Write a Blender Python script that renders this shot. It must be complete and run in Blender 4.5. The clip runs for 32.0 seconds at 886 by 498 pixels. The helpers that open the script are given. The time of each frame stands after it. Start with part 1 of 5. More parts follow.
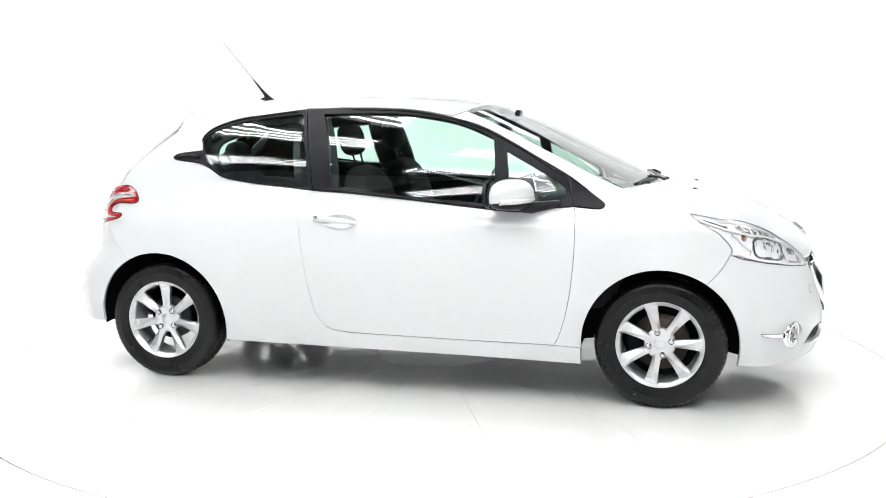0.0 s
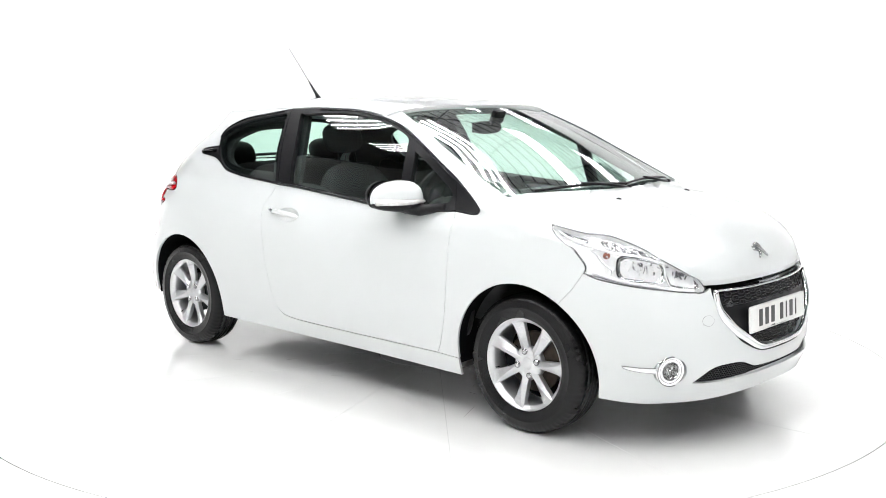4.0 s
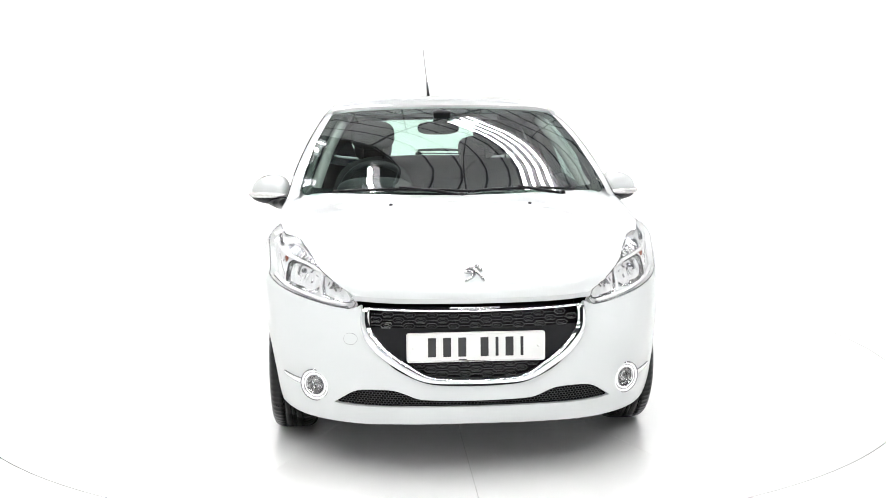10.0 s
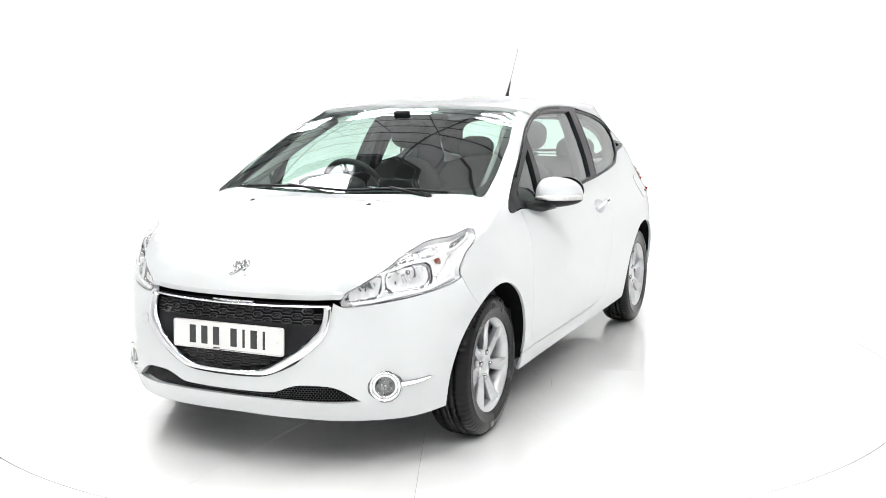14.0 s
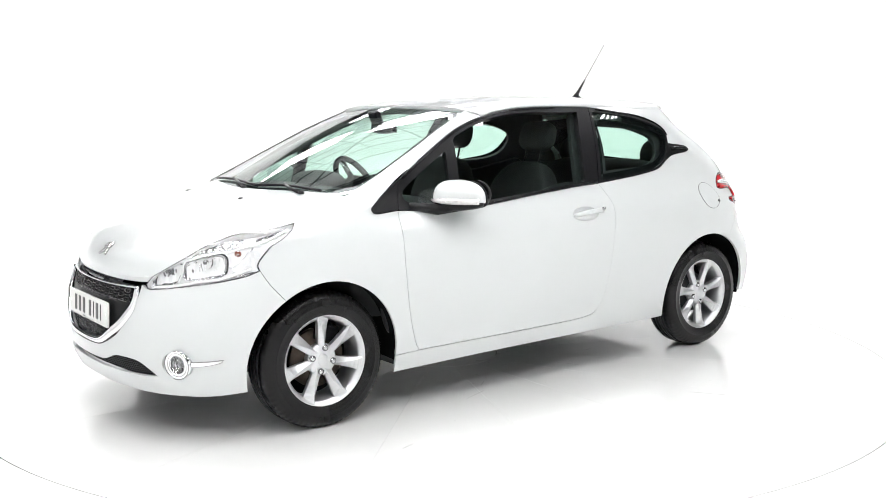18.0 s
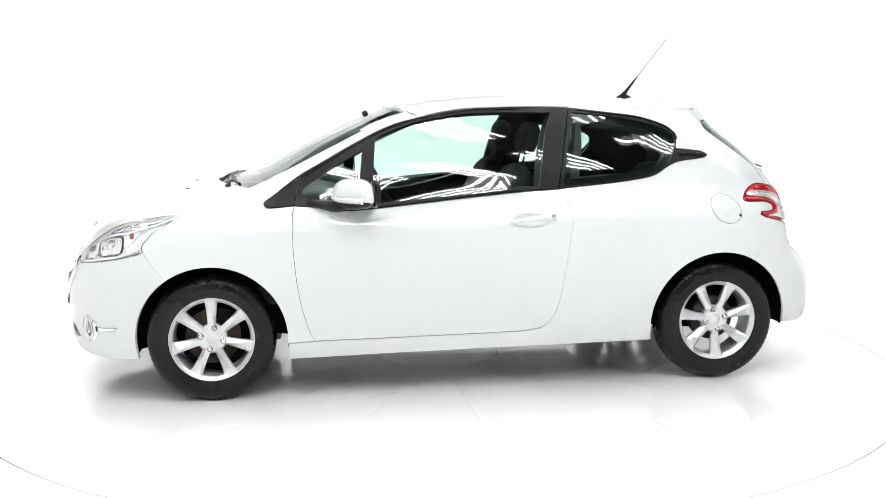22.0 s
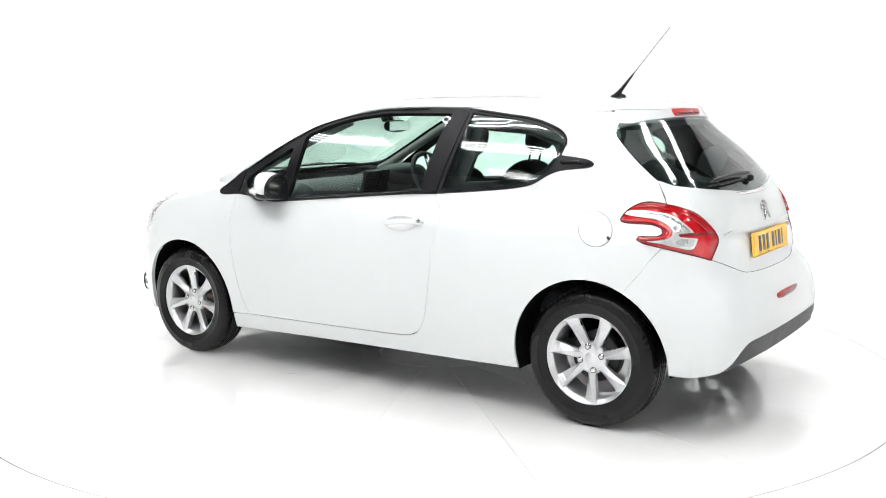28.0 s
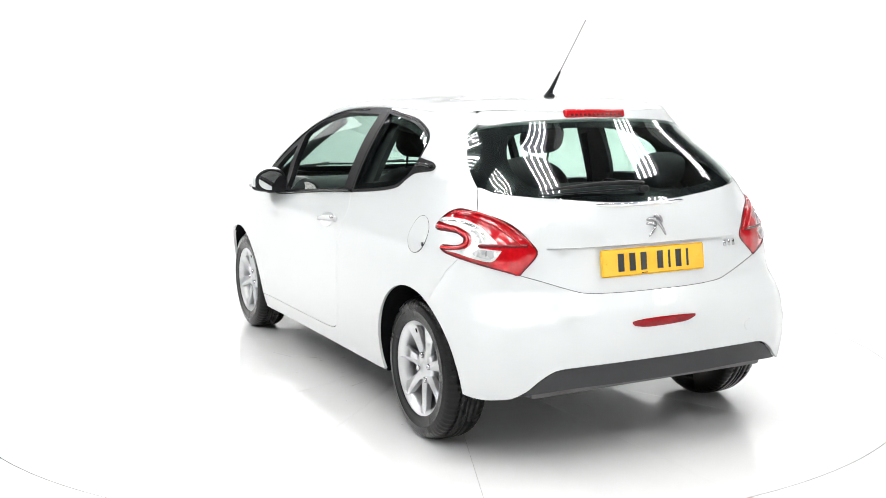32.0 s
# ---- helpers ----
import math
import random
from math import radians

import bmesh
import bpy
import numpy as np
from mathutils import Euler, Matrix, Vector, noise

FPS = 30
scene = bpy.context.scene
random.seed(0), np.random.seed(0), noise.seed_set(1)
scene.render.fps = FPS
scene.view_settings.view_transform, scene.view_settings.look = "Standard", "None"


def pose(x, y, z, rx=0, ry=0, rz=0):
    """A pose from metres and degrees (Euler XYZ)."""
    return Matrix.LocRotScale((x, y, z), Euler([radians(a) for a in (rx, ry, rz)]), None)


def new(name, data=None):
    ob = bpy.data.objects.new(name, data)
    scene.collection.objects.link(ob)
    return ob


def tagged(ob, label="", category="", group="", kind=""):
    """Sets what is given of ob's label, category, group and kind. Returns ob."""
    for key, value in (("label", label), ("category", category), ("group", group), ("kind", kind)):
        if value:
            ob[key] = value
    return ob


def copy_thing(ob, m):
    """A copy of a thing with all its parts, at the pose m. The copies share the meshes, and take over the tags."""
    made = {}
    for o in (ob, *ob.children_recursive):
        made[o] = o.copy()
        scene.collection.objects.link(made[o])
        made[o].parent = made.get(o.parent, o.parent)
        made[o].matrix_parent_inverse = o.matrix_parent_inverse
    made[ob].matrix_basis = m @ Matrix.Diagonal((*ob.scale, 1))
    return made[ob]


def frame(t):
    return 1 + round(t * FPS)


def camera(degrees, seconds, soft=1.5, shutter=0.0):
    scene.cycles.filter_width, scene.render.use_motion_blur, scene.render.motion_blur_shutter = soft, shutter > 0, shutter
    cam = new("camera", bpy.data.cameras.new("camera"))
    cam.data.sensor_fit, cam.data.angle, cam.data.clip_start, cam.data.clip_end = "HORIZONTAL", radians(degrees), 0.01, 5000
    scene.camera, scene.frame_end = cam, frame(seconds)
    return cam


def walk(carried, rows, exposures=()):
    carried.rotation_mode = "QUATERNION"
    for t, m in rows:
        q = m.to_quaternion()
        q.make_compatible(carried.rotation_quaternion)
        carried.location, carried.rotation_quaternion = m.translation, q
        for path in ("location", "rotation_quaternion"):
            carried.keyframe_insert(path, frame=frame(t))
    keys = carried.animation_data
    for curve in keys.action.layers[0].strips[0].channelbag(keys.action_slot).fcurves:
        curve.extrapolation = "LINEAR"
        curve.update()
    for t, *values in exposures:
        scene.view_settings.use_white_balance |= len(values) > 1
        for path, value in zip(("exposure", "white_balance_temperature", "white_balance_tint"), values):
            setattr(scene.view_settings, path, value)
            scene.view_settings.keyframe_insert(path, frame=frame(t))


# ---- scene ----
TUBE_LIGHT = 67.0
EXPO = -1.15
cam = camera(47.1, 32.0, soft=0.7)
EYE = pose(0, -5.7046, 1.408, 90 - 8.081, 0, 0.061) @ pose(0, 0, 0, 0, 0, -0.358)
walk(cam, [(0.0, EYE), (32.0, EYE)], exposures=[(0.0, EXPO), (32.0, EXPO)])


def table_turn(t):
    """Angle of the turntable and the car on it, in degrees."""
    return -14.471 - 7.1377 * t


CAR_X, CAR_Y = 1.2414, -0.0276   # the car's front axle on the turntable

# ---- world ----
world = bpy.data.worlds.new("world")
scene.world = world
world.use_nodes = True
world.node_tree.nodes["Background"].inputs[0].default_value = (0.8, 0.85, 0.9, 1)
world.node_tree.nodes["Background"].inputs[1].default_value = 0.05

# ---- materials ----
def mat(name, color, rough=0.5, metal=0.0, vary=0.06, scale=30.0, bump=0.0, bscale=200.0, coat=0.0, rvary=0.1, emit=None, spec=0.5, crough=0.03):
    m = bpy.data.materials.new(name)
    m.use_nodes = True
    nt = m.node_tree
    b = nt.nodes["Principled BSDF"]
    b.inputs["Roughness"].default_value = rough
    b.inputs["Metallic"].default_value = metal
    b.inputs["Coat Weight"].default_value = coat
    b.inputs["Coat Roughness"].default_value = crough
    b.inputs["Specular IOR Level"].default_value = spec
    b.inputs["Base Color"].default_value = (*color, 1)
    co = nt.nodes.new("ShaderNodeTexCoord")
    if vary:
        fine, broad = nt.nodes.new("ShaderNodeTexNoise"), nt.nodes.new("ShaderNodeTexNoise")
        for n, s in ((fine, scale), (broad, scale * 0.12)):
            n.inputs["Scale"].default_value = s
            n.inputs["Detail"].default_value = 5
            nt.links.new(co.outputs["Object"], n.inputs["Vector"])
        add = nt.nodes.new("ShaderNodeMath")
        add.operation = "ADD"
        nt.links.new(fine.outputs["Fac"], add.inputs[0])
        nt.links.new(broad.outputs["Fac"], add.inputs[1])
        ramp = nt.nodes.new("ShaderNodeMapRange")
        ramp.inputs[1].default_value, ramp.inputs[2].default_value = 0.6, 1.4
        ramp.inputs[3].default_value, ramp.inputs[4].default_value = 1 - vary, 1 + vary
        nt.links.new(add.outputs[0], ramp.inputs[0])
        mix = nt.nodes.new("ShaderNodeVectorMath")
        mix.operation = "SCALE"
        mix.inputs[0].default_value = color
        nt.links.new(ramp.outputs[0], mix.inputs["Scale"])
        nt.links.new(mix.outputs[0], b.inputs["Base Color"])
        rr = nt.nodes.new("ShaderNodeMapRange")
        rr.inputs[1].default_value, rr.inputs[2].default_value = 0.3, 0.7
        rr.inputs[3].default_value, rr.inputs[4].default_value = max(rough * (1 - rvary), 0), min(rough * (1 + rvary), 1)
        nt.links.new(broad.outputs["Fac"], rr.inputs[0])
        nt.links.new(rr.outputs[0], b.inputs["Roughness"])
    if bump:
        n = nt.nodes.new("ShaderNodeTexNoise")
        n.inputs["Scale"].default_value = bscale
        nt.links.new(co.outputs["Object"], n.inputs["Vector"])
        bp = nt.nodes.new("ShaderNodeBump")
        bp.inputs["Strength"].default_value = bump
        bp.inputs["Distance"].default_value = 0.002
        nt.links.new(n.outputs["Fac"], bp.inputs["Height"])
        nt.links.new(bp.outputs[0], b.inputs["Normal"])
    if emit:
        b.inputs["Emission Color"].default_value = (*emit[0], 1)
        b.inputs["Emission Strength"].default_value = emit[1]
    return m


def glass(name, tint, gloss=1.0, rough=0.0):
    """A thin pane: tinted see-through with a Fresnel reflection."""
    m = bpy.data.materials.new(name)
    m.use_nodes = True
    nt = m.node_tree
    nt.nodes.remove(nt.nodes["Principled BSDF"])
    t, g, f, mx, pw, ma = (nt.nodes.new("ShaderNode" + k) for k in ("BsdfTransparent", "BsdfGlossy", "LayerWeight", "MixShader", "Math", "Math"))
    t.inputs[0].default_value = (*tint, 1)
    g.inputs["Roughness"].default_value = rough
    g.inputs[0].default_value = (gloss, gloss, gloss, 1)
    f.inputs[0].default_value = 0.5
    pw.operation, ma.operation = "POWER", "MULTIPLY_ADD"
    pw.inputs[1].default_value = 3.5
    ma.inputs[1].default_value, ma.inputs[2].default_value = 0.92, 0.08
    nt.links.new(f.outputs["Facing"], pw.inputs[0])
    nt.links.new(pw.outputs[0], ma.inputs[0])
    nt.links.new(ma.outputs[0], mx.inputs[0])
    nt.links.new(t.outputs[0], mx.inputs[1])
    nt.links.new(g.outputs[0], mx.inputs[2])
    nt.links.new(mx.outputs[0], nt.nodes["Material Output"].inputs[0])
    return m


def facets(name, low, high, scale, metal):
    """Plated lamp metal in small tilted facets; each one's own tone stands in for its reflection."""
    m = mat(name, (high, high, high), 0.12, metal=metal, vary=0)
    nt = m.node_tree
    b = nt.nodes["Principled BSDF"]
    co, mp, vo, rg, bp = (nt.nodes.new("ShaderNode" + k) for k in ("TexCoord", "Mapping", "TexVoronoi", "MapRange", "Bump"))
    mp.inputs["Scale"].default_value = (1.0, 1.0, 0.45)
    vo.inputs["Scale"].default_value = scale
    # base colour runs from low to high in place of dark and bright reflections
    rg.inputs[3].default_value, rg.inputs[4].default_value = low, high
    bp.inputs["Strength"].default_value, bp.inputs["Distance"].default_value = 0.8, 0.004
    nt.links.new(co.outputs["Object"], mp.inputs["Vector"])
    nt.links.new(mp.outputs[0], vo.inputs["Vector"])
    nt.links.new(vo.outputs["Color"], rg.inputs[0])
    nt.links.new(rg.outputs[0], b.inputs["Base Color"])
    nt.links.new(vo.outputs["Distance"], bp.inputs["Height"])
    nt.links.new(bp.outputs[0], b.inputs["Normal"])
    return m


PAINT = mat("white_car_paint", (0.59, 0.61, 0.61), 0.32, vary=0.012, scale=6, coat=1.0)
FLOOR = mat("white_floor_paint", (0.83, 0.83, 0.82), 0.30, vary=0.02, scale=8, rvary=0.05, coat=1.0, crough=0.08)
WALL = mat("white_wall_paint", (0.91, 0.91, 0.905), 0.75, vary=0.012, scale=3)
CEILDARK = mat("dark_roof_sheet", (0.07, 0.07, 0.072), 0.6, vary=0.15, scale=4)
CEIL = mat("grey_roof_sheet", (0.83, 0.84, 0.845), 0.6, vary=0.15, scale=4)
HALLWALL = mat("dark_hall_wall", (0.10, 0.10, 0.105), 0.8, vary=0.15, scale=2)
CONCRETE = mat("dark_concrete", (0.16, 0.16, 0.155), 0.7, vary=0.2, scale=3, bump=0.1, bscale=40)
BEAM = mat("grey_steel_beam", (0.10, 0.10, 0.105), 0.5, vary=0.15)
BLACK = mat("satin_black_trim", (0.010, 0.010, 0.011), 0.30, spec=0.15, vary=0.1, scale=60, bump=0.05, bscale=900)
PLASTIC = mat("grained_black_plastic", (0.030, 0.031, 0.033), 0.55, vary=0.15, scale=80, bump=0.25, bscale=1400)
GREYPL = mat("grey_textured_plastic", (0.016, 0.017, 0.019), 0.5, vary=0.1, scale=80, bump=0.2, bscale=1400)
VOID = mat("matt_black_underside", (0.007, 0.007, 0.008), 0.8, vary=0.3, scale=15, spec=0.02)
UNDER = mat("grey_underbody_coating", (0.10, 0.10, 0.10), 0.8, vary=0.25, scale=12)
TYRE = mat("tyre_rubber", (0.005, 0.005, 0.0053), 0.27, spec=0.22, vary=0.25, scale=40, bump=0.1, bscale=500)
ALLOY = mat("silver_alloy_paint", (0.60, 0.605, 0.615), 0.30, metal=0.8, vary=0.03, scale=40, coat=0.3)
STEEL = mat("brake_disc_steel", (0.085, 0.068, 0.055), 0.45, metal=0.7, vary=0.25, scale=60)
CHROME = mat("bright_chrome", (0.86, 0.87, 0.88), 0.06, metal=1.0, vary=0.02, scale=20)
SATIN = mat("satin_silver", (0.62, 0.63, 0.64), 0.25, metal=0.9, vary=0.04)
RED = mat("red_lamp_plastic", (0.44, 0.004, 0.008), 0.12, vary=0.4, scale=60, coat=0.8, spec=0.4, bump=0.15, bscale=260)
DEEPRED = mat("deep_red_lamp_plastic", (0.10, 0.002, 0.004), 0.12, vary=0.2, scale=60, coat=0.0, spec=0.4, bump=0.3, bscale=260)
ORANGE = mat("amber_bulb_cover", (0.26, 0.075, 0.04), 0.2, vary=0.1, scale=80)
PLATE_W = mat("white_plate", (0.78, 0.78, 0.76), 0.25, vary=0.02)
PLATE_Y = mat("yellow_plate", (0.80, 0.46, 0.03), 0.25, vary=0.03)
INK = mat("black_ink", (0.02, 0.02, 0.02), 0.4, vary=0.1)
CLOTH = mat("dark_seat_cloth", (0.016, 0.0165, 0.018), 0.9, vary=0.08, scale=120, bump=0.0)
LINER = mat("grey_headliner", (0.20, 0.20, 0.195), 0.9, vary=0.05, scale=60)
DASH = mat("dashboard_plastic", (0.026, 0.027, 0.029), 0.5, spec=0.25, vary=0.12, scale=80, bump=0.2, bscale=900)
TRIM = mat("dark_pillar_trim", (0.025, 0.026, 0.028), 0.75, vary=0.08, scale=60)
LAMPWHITE = facets("bright_lamp_bezel", 0.80, 0.97, 42, 0.08)
FACET = facets("glint_toned_lamp_chrome", 0.10, 0.95, 75, 0.8)
GREYFACET = facets("grey_glint_lamp_chrome", 0.30, 0.85, 38, 0.5)
DARKFACET = facets("dark_glint_lamp_chrome", 0.04, 0.75, 80, 0.8)
TUBE = mat("fluorescent_tube", (0.9, 0.9, 0.9), 0.4, vary=0, emit=((0.985, 0.99, 0.985), TUBE_LIGHT))
WIN = glass("green_tinted_glass", (0.77, 0.93, 0.86))
DARKWIN = glass("rear_tinted_glass", (0.72, 0.88, 0.81))
CLEAR = glass("clear_lamp_cover", (0.97, 0.975, 0.98), 0.7)
FRIT = mat("black_glass_border", (0.008, 0.008, 0.009), 0.15, vary=0.0, spec=0.12)

# ---- mesh helpers ----
def mesh_ob(name, verts, faces, material, parent=None, label="", flat=()):
    """One mesh object; faces whose index is in flat are shaded flat."""
    me = bpy.data.meshes.new(name)
    me.from_pydata([tuple(map(float, v)) for v in verts], [], [tuple(map(int, f)) for f in faces])
    sm = np.ones(len(me.polygons), bool)
    if flat is True:
        sm[:] = False
    elif len(flat):
        sm[np.array(list(flat))] = False
    me.polygons.foreach_set("use_smooth", sm)
    for m in (material if isinstance(material, (list, tuple)) else [material]):
        me.materials.append(m)
    me.update()
    ob = new(name, me)
    if parent:
        ob.parent = parent
    if label:
        ob["label"] = label
    return ob


def part(name, bm, material, parent, label="", smooth=False):
    me = bpy.data.meshes.new(name)
    bm.to_mesh(me)
    bm.free()
    if smooth:
        me.polygons.foreach_set("use_smooth", np.ones(len(me.polygons), bool))
    me.materials.append(material)
    ob = new(name, me)
    if parent:
        ob.parent = parent
    if label:
        ob["label"] = label
    return ob


def path(pts, step=0.03, closed=True):
    """A smooth line through points; a third value of 1 makes a sharp corner."""
    p = np.array([q[:2] for q in pts], float)
    sharp = [len(q) > 2 and q[2] for q in pts]
    n = len(p)
    out = []
    for i in range(n if closed else n - 1):
        j = (i + 1) % n
        a, b = p[i], p[j]
        pa = p[i - 1] if (closed or i > 0) else a
        pb = p[(j + 1) % n] if (closed or j < n - 1) else b
        ta = (b - a) if sharp[i] else (b - pa) / 2
        tb = (b - a) if sharp[j] else (pb - a) / 2
        L = np.linalg.norm(b - a)
        for t, v in ((ta, sharp[i]), (tb, sharp[j])):
            k = np.linalg.norm(t)
            if k > L:
                t *= L / k
        m = max(1, int(math.ceil(L / step)))
        for s in np.arange(m) / m:
            out.append((2 * s**3 - 3 * s**2 + 1) * a + (s**3 - 2 * s**2 + s) * ta + (3 * s**2 - 2 * s**3) * b + (s**3 - s**2) * tb)
    if not closed:
        out.append(p[-1])
    return np.array(out)


def mirrored(pts, c):
    """Closes a half outline, from the centre line round to the centre line, over the line at c."""
    other = [(2 * c - q[0], *q[1:]) for q in reversed(pts)]
    if abs(pts[-1][0] - c) < 1e-6:
        other = other[1:]
    if abs(pts[0][0] - c) < 1e-6:
        other = other[:-1]
    return list(pts) + other


def inside(poly, q):
    x, y = q[:, 0], q[:, 1]
    r = np.zeros(len(q), bool)
    a, b = poly, np.roll(poly, -1, 0)
    for (x1, y1), (x2, y2) in zip(a, b):
        if y1 != y2:
            r ^= ((y1 > y) != (y2 > y)) & (x < (x2 - x1) * (y - y1) / (y2 - y1) + x1)
    return r


def triangulate(loops, step):
    """Triangles of the area inside the first loop and outside the others, with a grid of points inside."""
    from mathutils.geometry import delaunay_2d_cdt
    pts, edges = [], []
    for lp in loops:
        k = len(pts)
        pts += [tuple(v) for v in lp]
        edges += [(k + i, k + (i + 1) % len(lp)) for i in range(len(lp))]
    lo, hi = loops[0].min(0), loops[0].max(0)
    gx, gy = np.meshgrid(np.arange(lo[0] + step / 2, hi[0], step), np.arange(lo[1] + step / 2, hi[1], step))
    gx[::2] += step * 0.25
    g = np.stack([gx.ravel(), gy.ravel()], 1)
    keep = inside(loops[0], g)
    for h in loops[1:]:
        keep &= ~inside(h, g)
    g = g[keep]
    if len(g):
        b = np.array(pts)
        keep = np.array([((b - q) ** 2).sum(1).min() > (0.45 * step) ** 2 for q in g], bool)
        g = g[keep]
    allp = [Vector(p) for p in pts] + [Vector(p) for p in g]
    v, e, f, *_ = delaunay_2d_cdt(allp, edges, [], 0, 1e-7)
    v = np.array([tuple(p) for p in v])
    f = np.array([list(t) for t in f])
    c = v[f].mean(1)
    keep = inside(loops[0], c)
    for h in loops[1:]:
        keep &= ~inside(h, c)
    return v, f[keep]


def on_chart(chart, q, lift=0.0, flip=False):
    """Places and outward normals of chart points."""
    e = 1e-3
    p = chart(q[:, 0], q[:, 1])
    du = chart(q[:, 0] + e, q[:, 1]) - chart(q[:, 0] - e, q[:, 1])
    dv = chart(q[:, 0], q[:, 1] + e) - chart(q[:, 0], q[:, 1] - e)
    n = np.cross(du, dv)
    n /= np.maximum(np.linalg.norm(n, axis=1), 1e-12)[:, None]
    c = p - np.array([-1.3, 0, 0.55])
    n *= np.sign((n * c).sum(1))[:, None] + 1e-9
    p = p + n * np.reshape(lift, (-1, 1)) if np.ndim(lift) else p + n * lift
    if flip:
        p, n = p * [1, -1, 1], n * [1, -1, 1]
    return p, n


def panel(name, chart, outline, material, parent, holes=(), label="", lift=0.0, depth=0.014, step=0.05, fine=0.025, flip=False, back=False, bulge=0.0):
    """A sheet on a chart inside an outline, with its edges turned in by depth (and a back face where asked)."""
    loops = [path(outline, fine)] + [path(h, fine) for h in holes]
    q, f = triangulate(loops, step)
    rim = []
    for lp in loops:
        rim.append(lp)
    lf = lift
    if bulge:
        b = np.vstack(loops)
        d = np.sqrt(np.array([((b - x) ** 2).sum(1).min() for x in q]))
        lf = lift + bulge * np.sqrt(np.clip(d / max(d.max(), 1e-6), 0, 1))
    p, n = on_chart(chart, q, lf, flip)
    verts, faces = list(p), []
    a, b, c = p[f[:, 0]], p[f[:, 1]], p[f[:, 2]]
    out = (np.cross(b - a, c - a) * ((a + b + c) / 3 - np.array([-1.3, 0, 0.55]))).sum(1) > 0
    faces = [tuple(t) if o else tuple(t[::-1]) for t, o in zip(f, out)]
    flat = []
    if back:
        k = len(verts)
        verts += list(p - n * depth)
        faces += [tuple(k + i for i in t[::-1]) for t in faces]
    for lp in rim:
        rp, rn = on_chart(chart, lp, lift, flip)
        k, m = len(verts), len(lp)
        verts += list(rp) + list(rp - rn * depth)
        for i in range(m):
            j = (i + 1) % m
            faces.append((k + i, k + j, k + m + j, k + m + i))
    return mesh_ob(name, verts, faces, material, parent, label, flat)


def lathe(profile, n=48, arc=2 * math.pi):
    """Rings of (radius, along) about the y axis; returns verts, faces."""
    full = abs(arc - 2 * math.pi) < 1e-6
    m = n if full else n + 1
    v, f = [], []
    for r, y in profile:
        for i in range(m):
            a = arc * i / n
            v.append((r * math.cos(a), y, r * math.sin(a)))
    for k in range(len(profile) - 1):
        for i in range(n):
            j = (i + 1) % m
            f.append((k * m + i, k * m + j, (k + 1) * m + j, (k + 1) * m + i))
    return v, f


def ribbon(line, radius, n=8, closed=False, squash=1.0, up=(0, 0, 1)):
    """A bar of round section along a line of places; radius may change along it."""
    p = np.array(line, float)
    m = len(p)
    t = np.roll(p, -1, 0) - np.roll(p, 1, 0) if closed else np.gradient(p, axis=0)
    t /= np.maximum(np.linalg.norm(t, axis=1), 1e-12)[:, None]
    s = np.cross(t, np.array(up, float))
    s /= np.maximum(np.linalg.norm(s, axis=1), 1e-12)[:, None]
    w = np.cross(s, t)
    r = np.broadcast_to(np.asarray(radius, float), (m,))
    v, f = [], []
    for i in range(m):
        for k in range(n):
            a = 2 * math.pi * k / n
            v.append(p[i] + s[i] * r[i] * math.cos(a) + w[i] * r[i] * squash * math.sin(a))
    for i in range(m if closed else m - 1):
        j = (i + 1) % m
        for k in range(n):
            l = (k + 1) % n
            f.append((i * n + k, i * n + l, j * n + l, j * n + k))
    if not closed:
        f += [tuple(range(n))[::-1], tuple((m - 1) * n + k for k in range(n))]
    return v, f


def box_bm(sx, sy, sz, bevel=0.01, seg=2, m=None, taper=None):
    """A box with rounded edges, its middle at the origin unless placed by m; taper scales its top."""
    bm = bmesh.new()
    bmesh.ops.create_cube(bm, size=1)
    for v in bm.verts:
        k = taper if (taper and v.co.z > 0) else (1, 1)
        v.co = Vector((v.co.x * sx * k[0], v.co.y * sy * k[1], v.co.z * sz))
    if bevel:
        bmesh.ops.bevel(bm, geom=bm.edges[:], offset=bevel, segments=seg, profile=0.6, affect="EDGES")
    if m is not None:
        bm.transform(m)
    return bm


# ---- car surfaces: x forward from the front axle, y left, z up ----
def crv(*pts):
    """A smooth curve through (t, v) pairs, as a function of arrays."""
    t = np.array([p[0] for p in pts], float)
    v = np.array([p[1] for p in pts], float)
    h = np.diff(t)
    d = np.diff(v) / h
    m = np.zeros(len(t))
    m[0], m[-1] = d[0], d[-1]
    for i in range(1, len(t) - 1):
        if d[i - 1] * d[i] > 0:
            a, b = 2 * h[i] + h[i - 1], h[i] + 2 * h[i - 1]
            m[i] = (a + b) / (a / d[i - 1] + b / d[i])
    tt = np.linspace(t[0], t[-1], 500)
    k = np.clip(np.searchsorted(t, tt, side="right") - 1, 0, len(h) - 1)
    s = (tt - t[k]) / h[k]
    vv = ((2 * s**3 - 3 * s**2 + 1) * v[k] + (s**3 - 2 * s**2 + s) * h[k] * m[k]
          + (3 * s**2 - 2 * s**3) * v[k + 1] + (s**3 - s**2) * h[k] * m[k + 1])
    return lambda x: np.interp(x, tt, vv)


XF, XR = 0.0, -2.1            # where the front and rear plan curves begin
KF, KR = 0.8, 0.8             # chart metres for each radian of those curves
UF, UR = XF + KF * math.pi / 2, XR - KR * math.pi / 2   # chart places of nose and tail

